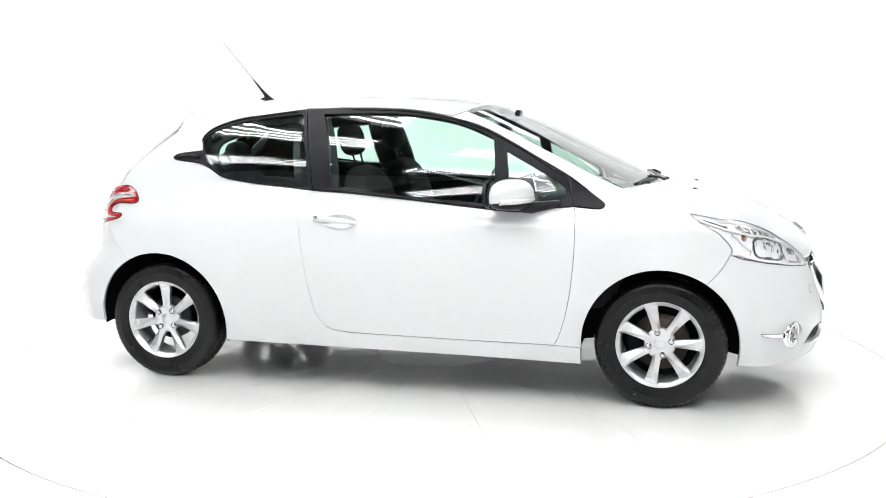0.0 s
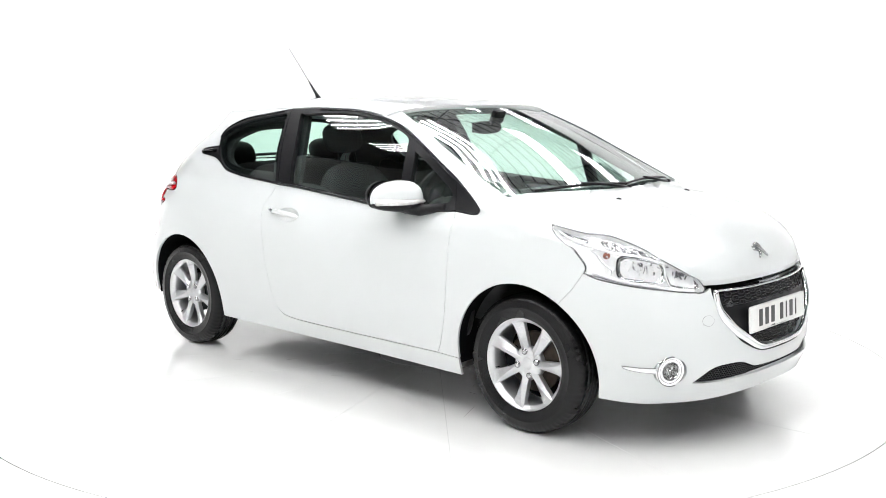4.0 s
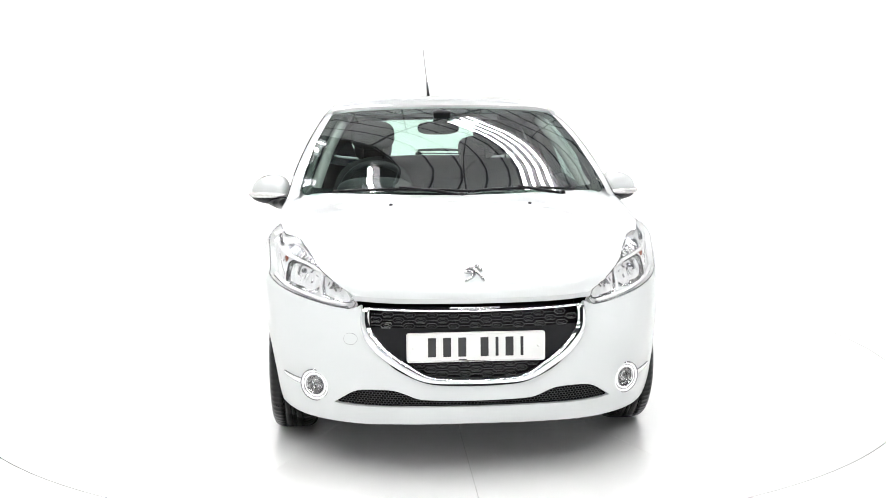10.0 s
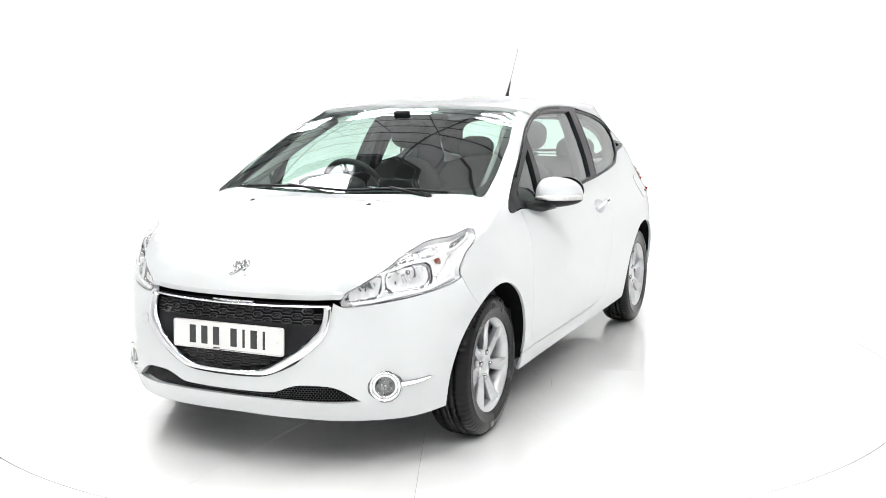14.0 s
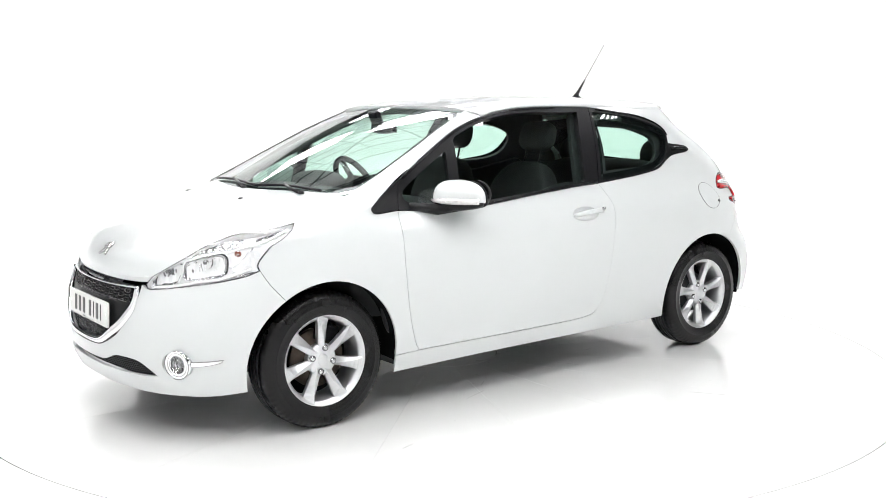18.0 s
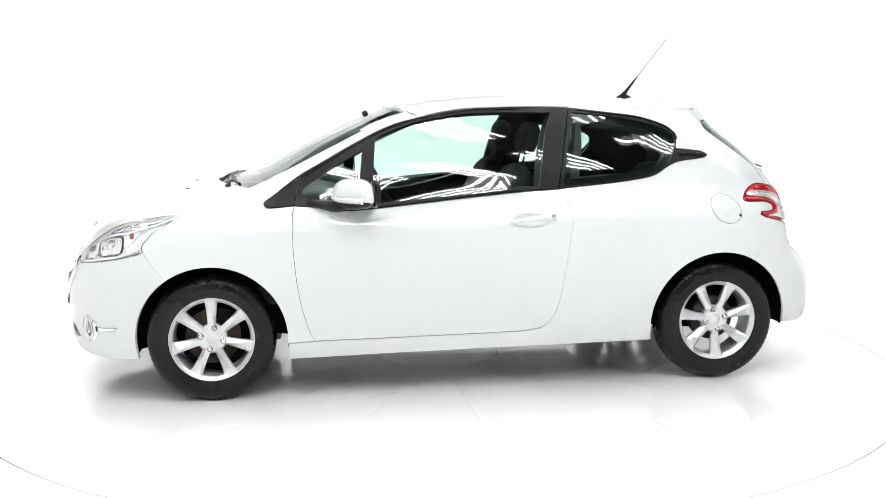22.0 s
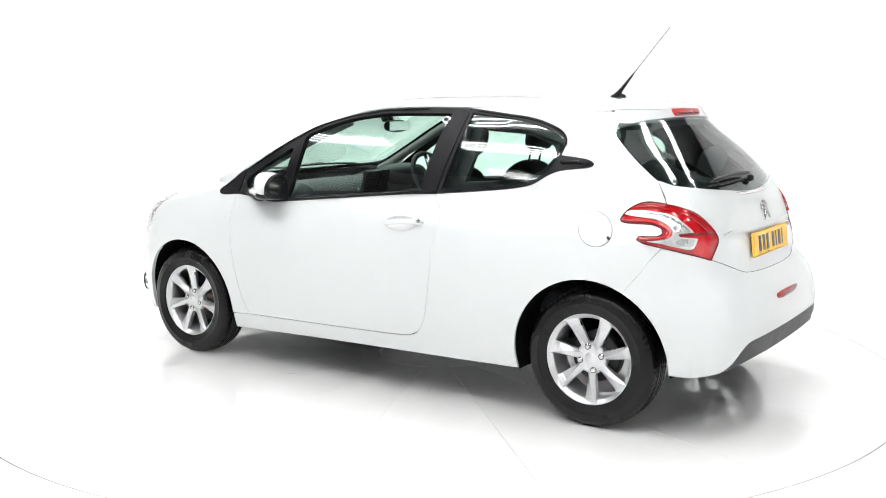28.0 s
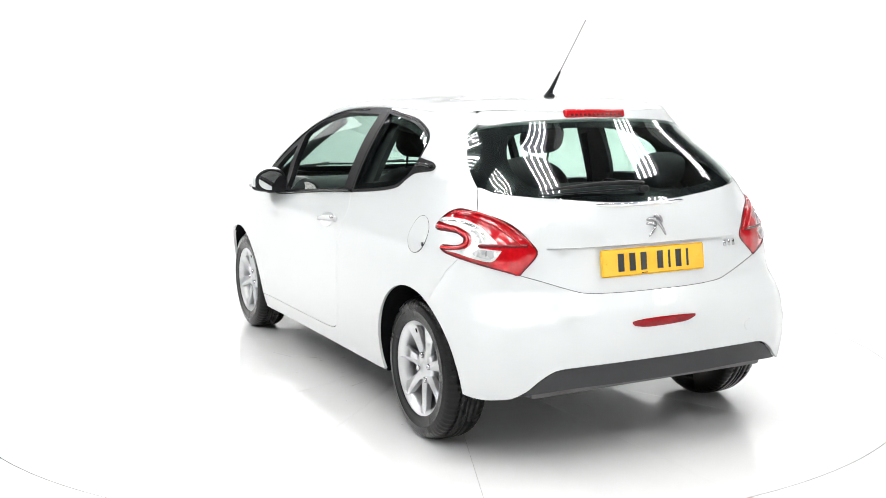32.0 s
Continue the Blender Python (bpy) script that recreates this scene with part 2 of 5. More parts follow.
SEC = crv((0.12, 0.775), (0.2, 0.805), (0.28, 0.826), (0.45, 0.850), (0.62, 0.862), (0.74, 0.860), (0.84, 0.842), (0.92, 0.8025),
          *[(float(z), 0.766 - 0.25 * (z - 1) - 0.50 * (z - 1) ** 2) for z in np.linspace(1.0, 1.46, 16)])
PLAN_LOW = crv((-3.2, -0.004), (-2.1, -0.005), (-1.0, 0.0), (0, 0.006), (1, 0.03))
PLAN_TOP = crv((-3.2, 0.06), (-2.5, 0.02), (-1.9, 0.0), (-1.1, 0.0), (-0.6, 0.0), (0, 0.01))
NOSE = crv((0.12, 0.60), (0.17, 0.70), (0.22, 0.755), (0.28, 0.775), (0.40, 0.778), (0.50, 0.768), (0.60, 0.742), (0.675, 0.715), (0.9, 0.60))
TAIL = crv((0.12, -3.0), (0.20, -3.10), (0.32, -3.15), (0.45, -3.165), (0.55, -3.158), (0.62, -3.130), (0.67, -3.085), (0.74, -3.068),
           (0.83, -3.045), (0.95, -3.005), (1.02, -2.965), (1.10, -2.895), (1.2, -2.80), (1.3, -2.70), (1.38, -2.63), (1.45, -2.6))
NF = crv((0.1, 2.55), (0.35, 2.45), (0.9, 2.4))
NR = crv((0.1, 6.0), (0.5, 6.0), (0.75, 6.3), (1.08, 6.3), (1.29, 3.5), (1.45, 3.2))
BOW = crv((0.1, 0.0), (0.3, 0.01), (0.45, 0.04), (0.7, 0.15), (1.1, 0.15), (1.45, 0.12))
HOOD_EDGE = crv((-0.5, 0.965), (-0.27, 0.942), (0.0, 0.885), (0.35, 0.80), (0.7, 0.715), (0.76, 0.697), (0.81, 0.690), (0.92, 0.687), (UF, 0.686))
HOOD_TOP = crv((-0.5, 1.09), (-0.2, 1.055), (0.0, 1.008))
HOOD_P = crv((-0.5, 2.5), (-0.2, 2.3), (0.0, 2.1), (0.4, 1.8), (UF, 1.6))
HOOD_K = 0.75
ROOF_EDGE = crv((UR, 1.372), (-2.9, 1.37), (-2.4, 1.375), (-2.1, 1.385), (-1.75, 1.396), (-1.6, 1.398), (-1.41, 1.396), (-1.27, 1.390), (-1.13, 1.372),
                (-1.0, 1.343), (-0.85, 1.30), (-0.7, 1.25))
ROOF_TOP = crv((-2.1, 1.442), (-1.8, 1.458), (-1.5, 1.459), (-1.1, 1.437), (-0.92, 1.407), (-0.5, 1.30))
ROOF_P = 2.6
WS_X = crv((0.9, 0.22), (0.985, 0.0), (1.06, -0.165), (1.168, -0.385), (1.285, -0.63), (1.4, -0.92), (1.45, -1.07))
WS_BOW = crv((0.9, 0.26), (1.02, 0.275), (1.226, 0.33), (1.4, 0.39), (1.45, 0.40))


def side_y(x, z):
    s = np.clip((z - 0.85) / 0.35, 0, 1)
    s = s * s * (3 - 2 * s)
    return SEC(z) - PLAN_LOW(x) * (1 - s) - PLAN_TOP(x) * s


def body_xy(u, z):
    """Plan place (x, y) of the body skin at chart place u and height z."""
    u, z = np.broadcast_arrays(np.asarray(u, float), np.asarray(z, float))
    x, y = u.copy(), side_y(np.clip(u, XR, XF), z)
    for m, k, x0, reach, n, sign in ((u > XF, KF, XF, NOSE(z), NF(z), 1), (u < XR, KR, XR, TAIL(z), NR(z), -1)):
        th = np.where(m, sign * (u - x0) / k, 0)
        a, b = np.abs(reach - x0), side_y(np.full_like(z, x0), z)
        c, s = np.cos(th), np.sin(th)
        r = (np.abs(s / a) ** n + np.abs(c / b) ** n) ** (-1 / n)
        bow = BOW(z) * (r * c) ** 2 * np.clip(r * s / a, 0, 1) ** 2 if sign < 0 else 0
        x, y = np.where(m, x0 + sign * r * s + bow, x), np.where(m, r * c, y)
    return x, y


def top_z(u, rho, hood):
    """Height over the plan ray at u, at the share rho of the way from the spine to the edge."""
    uc = np.clip(u, XR, XF)
    e = (HOOD_EDGE if hood else ROOF_EDGE)(np.where(u > UF, 2 * UF - u, np.where(u < UR, 2 * UR - u, u)))
    c, p = (HOOD_TOP(uc), HOOD_P(fold(u))) if hood else (ROOF_TOP(uc), ROOF_P)
    return e + (c - e) * np.maximum(1 - np.abs(rho) ** p, 0) ** (1 / p)


def fold(u):
    return np.where(u > UF, 2 * UF - u, np.where(u < UR, 2 * UR - u, u))


def body(u, w, hood=True):
    """The skin: w is the height up to the hood's (or roof's) edge line, and past it runs inward over the top."""
    u, w = np.broadcast_arrays(np.asarray(u, float), np.asarray(w, float))
    e = (HOOD_EDGE if hood else ROOF_EDGE)(fold(u))
    low = np.minimum(w, e)
    x, y = body_xy(u, low)
    s = np.clip(1 - np.maximum(w - e, 0) / HOOD_K, 0, 1)
    rho = np.sin(s * math.pi / 2)
    x0 = np.clip(u, XR, XF)
    over = w > e
    z = np.where(over, top_z(u, rho, hood), w)
    return np.stack([np.where(over, x0 + (x - x0) * rho, x), np.where(over, y * rho, y), z], -1)


def side(u, w):
    return body(u, w, False)


def plan_to_chart(x, y, hood):
    """From a plan place on the hood or roof to its chart place (u, rho)."""
    x, y = np.asarray(x, float), np.asarray(y, float)
    x0, k, sign = (XF, KF, 1) if hood else (XR, KR, -1)
    fan = sign * (x - x0) > 0
    th = np.where(fan, np.arctan2(sign * (x - x0), y), 0)
    u = np.where(fan, x0 + sign * k * th, x)
    e = (HOOD_EDGE if hood else ROOF_EDGE)(fold(u))
    ex, ey = body_xy(u, e)
    r = np.where(fan, np.hypot(x - x0, y) / np.hypot(ex - x0, ey), np.abs(y) / ey)
    return u, np.clip(r, 0, 1)


def top(hood):
    """Chart of the hood or roof by pseudo-plan places, stretched near the edge where the skin turns down."""
    def place(px, py):
        u, s = plan_to_chart(px, py, hood)
        rho = np.sin(s * math.pi / 2)
        x0 = np.clip(u, XR, XF)
        q = np.where(s > 1e-6, rho / np.maximum(s, 1e-6), math.pi / 2)
        return np.stack([x0 + (px - x0) * q, py * q, top_z(u, rho, hood)], -1)
    return place


def pseudo(pts, hood):
    """True plan places to those of top()."""
    p = np.array(pts, float)
    u, rho = plan_to_chart(p[:, 0], p[:, 1], hood)
    s = np.arcsin(rho) * 2 / math.pi
    x0 = np.clip(u, XR, XF)
    q = np.where(rho > 1e-6, s / np.maximum(rho, 1e-6), 2 / math.pi)
    return np.stack([x0 + (p[:, 0] - x0) * q, p[:, 1] * q], -1)


def screen(y, z):
    """Windscreen by width and height."""
    return np.stack([WS_X(z) - WS_BOW(z) * y * y, y + 0 * z, z + 0 * y], -1)


def ux(x, z):
    """Chart place u of a point on the car's side at x."""
    u = np.linspace(UR + 0.1, UF - 0.1, 800)
    return np.interp(x, body_xy(u, np.full_like(u, z))[0], u)
# ---- studio ----
RING = 2.475                  # radius of the turntable
MID = (-0.04, 0.0)            # its middle
S0, S1, C0, C1 = -6.7, 6.6, -6.6, 5.6   # the studio's walls along and across the hall's axis
WALL_H, SIDE_H, GATE_H, ROOF_H = 4.5, 3.6, 1.7, 5.6
TURN = -43.8                  # the studio and the hall stand askew to the camera


def annulus(r0, r1, z, n=128, mid=MID):
    v = [(mid[0] + r * math.cos(2 * math.pi * i / n), mid[1] + r * math.sin(2 * math.pi * i / n), z) for r in (r0, r1) for i in range(n)]
    f = [(i, (i + 1) % n, n + (i + 1) % n, n + i)[::-1] for i in range(n)]
    return v, f


def studio_floor():
    n = 128
    v, f = annulus(RING + 0.007, RING + 0.3, 0.0, n)
    k = len(v)
    for i in range(n):
        a = 2 * math.pi * i / n
        c, s = math.cos(a), math.sin(a)
        b = a - radians(TURN)
        q = 0.97 * min((S1 if math.cos(b) > 0 else S0) / (math.cos(b) or 1e-6), (C1 if math.sin(b) > 0 else C0) / (math.sin(b) or 1e-6), 7.4)
        v.append((q * c, q * s, 0))
    f += [(n + i, n + (i + 1) % n, k + (i + 1) % n, k + i)[::-1] for i in range(n)]
    k = len(v)
    v += [(x, y, -0.06) for x, y, _ in v[:n]]
    f += [(i, (i + 1) % n, k + (i + 1) % n, k + i) for i in range(n)]
    ob = mesh_ob("floor", v, f, FLOOR, flat=True)
    tagged(ob, "glossy white painted studio floor", "floor", kind="structure")


SCUFF = mat("grey_scuff", (0.42, 0.41, 0.40), 0.6, vary=0.3, scale=90)
BEDGREY = mat("grey_steel_bed", (0.30, 0.30, 0.30), 0.6, vary=0.1)


def turntable():
    """The turning disc: a ring of wedge plates round a hub plate, with thin joints."""
    top = tagged(new("turntable"), "round white painted turntable flush with the studio floor", "turntable")
    v, f = [], []
    n = 96
    v += [(RING * math.cos(2 * math.pi * i / n), RING * math.sin(2 * math.pi * i / n), z) for z in (-0.0052, -0.06) for i in range(n)]
    f += [tuple(range(n)), *[(i, n + i, n + (i + 1) % n, (i + 1) % n) for i in range(n)]]
    mesh_ob("bed", v, f, BEDGREY, top, flat=True)
    plates, gap = 16, 0.0010
    base = None
    for k in range(plates):
        if base is None:
            a0, a1 = 0, 2 * math.pi / plates
            v, f = [], []
            m = 10
            for z in (0.0, -0.005):
                for r in (0.34, 1.2, RING):
                    for i in range(m + 1):
                        a = a0 + (a1 - a0) * i / m
                        e = gap / 2 / r
                        a = min(max(a, a0 + e), a1 - e)
                        v.append((r * math.cos(a), r * math.sin(a), z))
            w = m + 1
            for r in range(2):
                for i in range(m):
                    f.append((r * w + i, (r + 1) * w + i, (r + 1) * w + i + 1, r * w + i + 1))
            o = 3 * w
            for i in range(m):
                f.append((2 * w + i, o + 2 * w + i, o + 2 * w + i + 1, 2 * w + i + 1))
                f.append((i + 1, o + i + 1, o + i, i))
            for r in range(2):
                f.append((r * w, o + r * w, o + (r + 1) * w, (r + 1) * w))
                f.append(((r + 1) * w + m, o + (r + 1) * w + m, o + r * w + m, r * w + m))
            base = mesh_ob("plate", v, f, FLOOR, top, flat=True)
        else:
            ob = new("plate", base.data)
            ob.parent = top
            ob.rotation_euler[2] = 2 * math.pi * k / plates
    rnd = random.Random(11)
    for k in range(90):
        r, a, t = rnd.uniform(0.30, 1.9 if k < 46 else 1.0), rnd.uniform(0, 6.283), rnd.gauss(0, 0.5)
        long, wide = rnd.choice((0.01, 0.02, 0.05, 0.12)) * rnd.uniform(0.6, 1.4), rnd.uniform(0.001, 0.0035)
        part("scuff_mark", box_bm(long, wide, 0.0006, 0, m=pose(r * math.cos(a), r * math.sin(a), 0.0004, 0, 0, math.degrees(a + t))), SCUFF, top)
    hub = [(0.0, 0.0), (0.335, 0.0), (0.335, -0.005)]
    v = [(r * math.cos(2 * math.pi * i / 48), r * math.sin(2 * math.pi * i / 48), z) for r, z in hub[1:] for i in range(48)]
    mesh_ob("hub_plate", v, [tuple(range(48)), *[(i, 48 + i, 48 + (i + 1) % 48, (i + 1) % 48) for i in range(48)]], FLOOR, top, flat=True)
    return top


def cyclorama():
    """White walls all round that sweep up from the floor in a cove, with rounded corners."""
    r, rz, cr = 2.6, 1.5, 3.0
    outline = []
    for cx, cy, a0 in ((S1 - cr, C1 - cr, 0), (S0 + cr, C1 - cr, 90), (S0 + cr, C0 + cr, 180), (S1 - cr, C0 + cr, 270)):
        for i in range(13):
            a = radians(a0 + 90 * i / 12)
            p = Matrix.Rotation(radians(TURN), 2) @ Vector((cx + cr * math.cos(a), cy + cr * math.sin(a)))
            # the back wall is tall, the side where cars drive in is a low upstand, the far end is low too
            high = WALL_H if a > radians(200) and a < radians(300) else SIDE_H if a < radians(185) and a > radians(60) or a < radians(30) else GATE_H
            high = GATE_H if abs(a - radians(180)) < 0.01 and cy < 0 else high
            a += radians(TURN)
            outline.append((p.x, p.y, math.cos(a), math.sin(a), high))
        if a0 == 90:
            for y, high in ((0.05, SIDE_H), (-0.05, GATE_H)):
                p = Matrix.Rotation(radians(TURN), 2) @ Vector((S0, y))
                outline.append((p.x, p.y, math.cos(a), math.sin(a), high))
    outline.append(outline[0])
    prof = [(r - r * math.sin(a), rz - rz * math.cos(a)) for a in np.linspace(0, math.pi / 2, 17)] + [(0, WALL_H), (-0.12, WALL_H), (-0.12, 0)]
    v, f = [], []
    n = len(outline)
    for inset_by, z in prof:
        for x, y, nx, ny, high in outline:
            v.append((x - nx * inset_by, y - ny * inset_by, (high if z == WALL_H else z) + 0.0015))
    for k in range(len(prof) - 1):
        for i in range(n - 1):
            f.append((k * n + i, k * n + i + 1, (k + 1) * n + i + 1, (k + 1) * n + i)[::-1])
    ob = mesh_ob("wall_cyclorama", v, f, (WALL, FLOOR), flat=range(17 * (n - 1), len(f)))
    ob.data.polygons.foreach_set("material_index", [1 if i < 7 * (n - 1) else 0 for i in range(len(f))])
    tagged(ob, "white painted cyclorama wall with coved base", "wall", kind="structure")


def hall_floor():
    part_ob = part("hall_floor", box_bm(44, 44, 0.1, 0, m=pose(0, 0, -0.12)), CONCRETE, None)
    tagged(part_ob, "dark concrete floor of the hall round the studio", "floor", kind="structure")



SHEET, PALE = 0.36, 3   # width of a roof sheet, number of the first pale one


def hall_roof():
    """The grey sheeted roof of the hall above the studio, on steel beams, and the hall's outer walls."""
    m = Matrix.Rotation(radians(TURN), 4, "Z")
    v, f = [], []
    k = 0
    for i in range(-36, 36):
        y = i * SHEET
        for a, z in ((0.0, 0.03), (0.02, 0.0), (SHEET - 0.02, 0.0), (SHEET, 0.03)):
            v += [m @ Vector((x, y + a, ROOF_H + z)) for x in (-14, 2.4, 14)]
    for i in range(len(v) // 3 - 1):
        f += [(3 * i + k, 3 * i + k + 1, 3 * i + k + 4, 3 * i + k + 3) for k in range(2)]
    ob = mesh_ob("ceiling", v, f, (CEIL, CEILDARK), flat=True)
    ob.data.polygons.foreach_set("material_index", [0 if i // 8 - 36 >= PALE and i % 2 == 0 else 1 for i in range(len(f))])
    tagged(ob, "grey profiled sheet roof of the hall", "ceiling", kind="structure")
    for i in range(4):
        q = m @ Matrix.Rotation(radians(90 * i), 4, "Z")
        bm = box_bm(28.2, 0.2, ROOF_H + 0.1, 0, m=q @ pose(0, 13.8, ROOF_H / 2 + 0.05))
        tagged(part("wall_hall", bm, HALLWALL, None), "grey outer wall of the hall behind the studio", "wall", kind="structure")
    for i in range(-36, 37):
        bm = box_bm(27.6, 0.014, 0.03, 0, m=m @ pose(0, i * SHEET, ROOF_H - 0.01))
        tagged(part("roof_seam", bm, BEAM, None), "dark seam rail under the sheet roof", "roof seam", "roof seams", "structure")
    for i in range(-4, 5):
        bm = box_bm(0.035, 27.6, 0.06, 0.01, 1, m=m @ pose(i * 3.1 + 0.6, 0, ROOF_H - 0.14))
        tagged(part("roof_beam", bm, BEAM, None), "dark steel beam under the sheet roof", "roof beam", "roof beams", "structure")


def light_bank(s, c):
    """Four bare tubes on white battens, hung by two rods; s runs along the hall, c across it."""
    unit = tagged(new("light_bank"), "hanging white battens with four bare fluorescent tubes", "ceiling light", "studio light banks")
    pitch, length = 0.115, 1.72
    for i in range(4):
        y0 = (i - 1.5) * pitch
        part("batten", box_bm(length, 0.05, 0.045, 0.008, 1, m=pose(0, y0, 0.056)), TRAY, unit)
        # unseen side skirts, added to cut low-angle light and tighten floor shadows
        sec = [(-0.054, -0.038), (-0.050, -0.006), (-0.040, 0.030), (0.040, 0.030), (0.050, -0.006), (0.054, -0.038)]
        sec += [(y, z + 0.002) for y, z in sec[::-1]]
        v = [(k * length / 2, y0 + y, z) for k in (-1, 1) for y, z in sec]
        mesh_ob("reflector", v, [(j, j + 1, 12 + j + 1, 12 + j) for j in range(11)], LAMP_SKIRT, unit, "grey folded skirt added to cut low-angle light", flat=True)
    for k in (-1, 1):
        part("cross_bar", box_bm(0.04, 4.2 * pitch, 0.02, 0, m=pose(k * 0.6, 0, 0.085)), TRAY, unit)
    if not TUBES:
        v, f = lathe([(0.001, -0.84), (0.019, -0.84), (0.019, 0.84), (0.001, 0.84)], 8)
        TUBES.append([(y, x, z) for x, y, z in v])
        TUBES.append([t[::-1] for t in f])
    for i in range(4):
        o = mesh_ob("tube", TUBES[0], TUBES[1], TUBE, unit) if len(TUBES) == 2 else new("tube", TUBES[2])
        if len(TUBES) == 2:
            TUBES.append(o.data)
        o.parent = unit
        o.location = (0, (i - 1.5) * pitch, 0)
    for k in (-1, 1):
        part("rod", box_bm(0.015, 0.015, ROOF_H - LAMP_H - 0.05, 0, m=pose(k * 0.6, 0, (ROOF_H - LAMP_H) / 2 + 0.04)), BEAM, unit)
    a = radians(TURN)
    x, y = s * math.cos(a) - c * math.sin(a), s * math.sin(a) + c * math.cos(a)
    unit.matrix_basis = pose(x, y, LAMP_H, 0, 0, TURN)


TUBES, LAMP_H = [], 4.0
LAMP_SKIRT = mat("grey_light_skirt", (0.22, 0.21, 0.225), 0.5, vary=0.05)
TRAY = mat("white_lamp_tray", (0.80, 0.80, 0.80), 0.4, vary=0.03)
studio_floor()
table = turntable()
cyclorama()
hall_floor()
hall_roof()
# rows -6.6 and -8.0 are unseen, added to brighten the front
for c in (5.4, 3.62, 1.80, 0.02, -1.15, -2.40, -3.50, -5.0, -6.6, -8.0):
    for s in (-5.52, -3.02, -0.52, 1.98, 4.48):
        x, y = s * math.cos(radians(TURN)) - c * math.sin(radians(TURN)), s * math.sin(radians(TURN)) + c * math.cos(radians(TURN))
        # limits past y -5 and 5.2 let in unseen banks added as fill
        if abs(x) < 4.8 and -7.2 < y < 6.6:
            light_bank(s, c)

# ---- the car ----
car = tagged(new("car"), "white three-door hatchback with silver alloy wheels on a turntable", "car")
FRONT_ARCH, REAR_ARCH = (0.0, 0.298, 0.360), (-2.538, 0.300, 0.362)


def arch(c, a0, a1, n=22):
    """Wheel-arch edge from angle a0 to a1 (degrees from straight ahead, over the top), as chart points."""
    out = []
    for a in np.linspace(radians(a0), radians(a1), n):
        x, z = c[0] + c[2] * math.cos(a), c[1] + c[2] * math.sin(a)
        out.append((float(ux(x, z)), z))
    out[0], out[-1] = (*out[0], 1), (*out[-1], 1)
    return out


DOOR_FRONT = [(-0.405, 0.934, 1), (-0.397, 0.90), (-0.395, 0.75), (-0.402, 0.64), (-0.415, 0.53), (-0.438, 0.415), (-0.468, 0.32), (-0.490, 0.280, 1)]
DOOR_REAR = [(-1.640, 0.326), (-1.682, 0.392), (-1.716, 0.546), (-1.741, 0.714), (-1.762, 0.838), (-1.762, 0.887), (-1.750, 0.922), (-1.706, 0.988, 1)]
BELT = [(-1.541, 0.980), (-1.26, 0.957), (-0.992, 0.932), (-0.80, 0.914), (-0.68, 0.906), (-0.60, 0.910), (-0.50, 0.926)]
HEADLAMP_TOP = [(0.115, 1.042, 1), (0.21, 1.023), (0.275, 1.010), (0.315, 1.015), (0.382, 1.008), (0.48, 0.950), (0.528, 0.912, 1), (0.573, 0.862), (0.647, 0.792), (0.708, 0.734), (0.752, 0.698), (0.778, 0.666, 1)]
HEADLAMP_LOW = [(0.766, 0.646), (0.712, 0.647), (0.638, 0.656), (0.526, 0.672), (0.414, 0.692), (0.331, 0.711), (0.286, 0.730, 1)]
HEADLAMP_BACK = [(0.293, 0.750), (0.284, 0.773), (0.256, 0.806), (0.193, 0.882), (0.148, 0.955)]
BONNET_SEAM = [(0.115, 1.042, 1), (-0.10, 1.145), (-0.215, 1.185, 1)]
TAIL_LAMP = [(-2.622, 0.923), (-2.646, 0.960), (-2.684, 0.988), (-2.722, 0.999), (-2.775, 0.990), (-2.855, 0.960), (-2.897, 0.926), (-2.932, 0.878), (-2.953, 0.840), (-2.948, 0.815),
             (-2.906, 0.749, 1), (-2.838, 0.778), (-2.762, 0.807), (-2.690, 0.831), (-2.670, 0.847), (-2.678, 0.860), (-2.731, 0.861), (-2.750, 0.871), (-2.750, 0.888), (-2.722, 0.906), (-2.638, 0.910)]
TRIM_TOP_REAR = [(-1.844, 1.384), (-2.007, 1.364), (-2.206, 1.338), (-2.346, 1.298), (-2.390, 1.263), (-2.391, 1.234), (-2.369, 1.182, 1), (-2.505, 1.166), (-2.533, 1.148), (-2.509, 1.132), (-2.369, 1.115),
                 (-2.299, 1.090), (-2.217, 1.048), (-2.101, 1.027), (-1.961, 1.011)]
TRIM_TOP_FRONT = [(-1.55, 1.393), (-1.412, 1.391), (-1.272, 1.385), (-1.132, 1.367), (-0.992, 1.338), (-0.852, 1.293), (-0.712, 1.226), (-0.572, 1.148)]
GRILLE = [(0.800, 0.662, 1), (0.805, 0.638), (0.822, 0.582), (0.842, 0.544), (0.880, 0.508), (0.945, 0.456), (1.010, 0.420), (1.060, 0.392), (1.105, 0.379), (UF, 0.374)]


def inset(pts, d):
    """An outline moved inward by d in its chart."""
    q = path(pts, 0.02)
    t = np.roll(q, -1, 0) - np.roll(q, 1, 0)
    t /= np.maximum(np.linalg.norm(t, axis=1), 1e-9)[:, None]
    n = np.stack([-t[:, 1], t[:, 0]], 1)
    area = (q[:, 0] * np.roll(q[:, 1], -1) - q[:, 1] * np.roll(q[:, 0], -1)).sum()
    return [tuple(v) for v in q + n * d * (1 if area > 0 else -1)]


G = 0.0012   # half a shut line


def both(fn):
    for flip in (False, True):
        fn(flip)


SCOOP = [(-1.547 + 0.093 * math.cos(2 * math.pi * k / 28), 0.844 + 0.036 * math.sin(2 * math.pi * k / 28)) for k in range(28)]


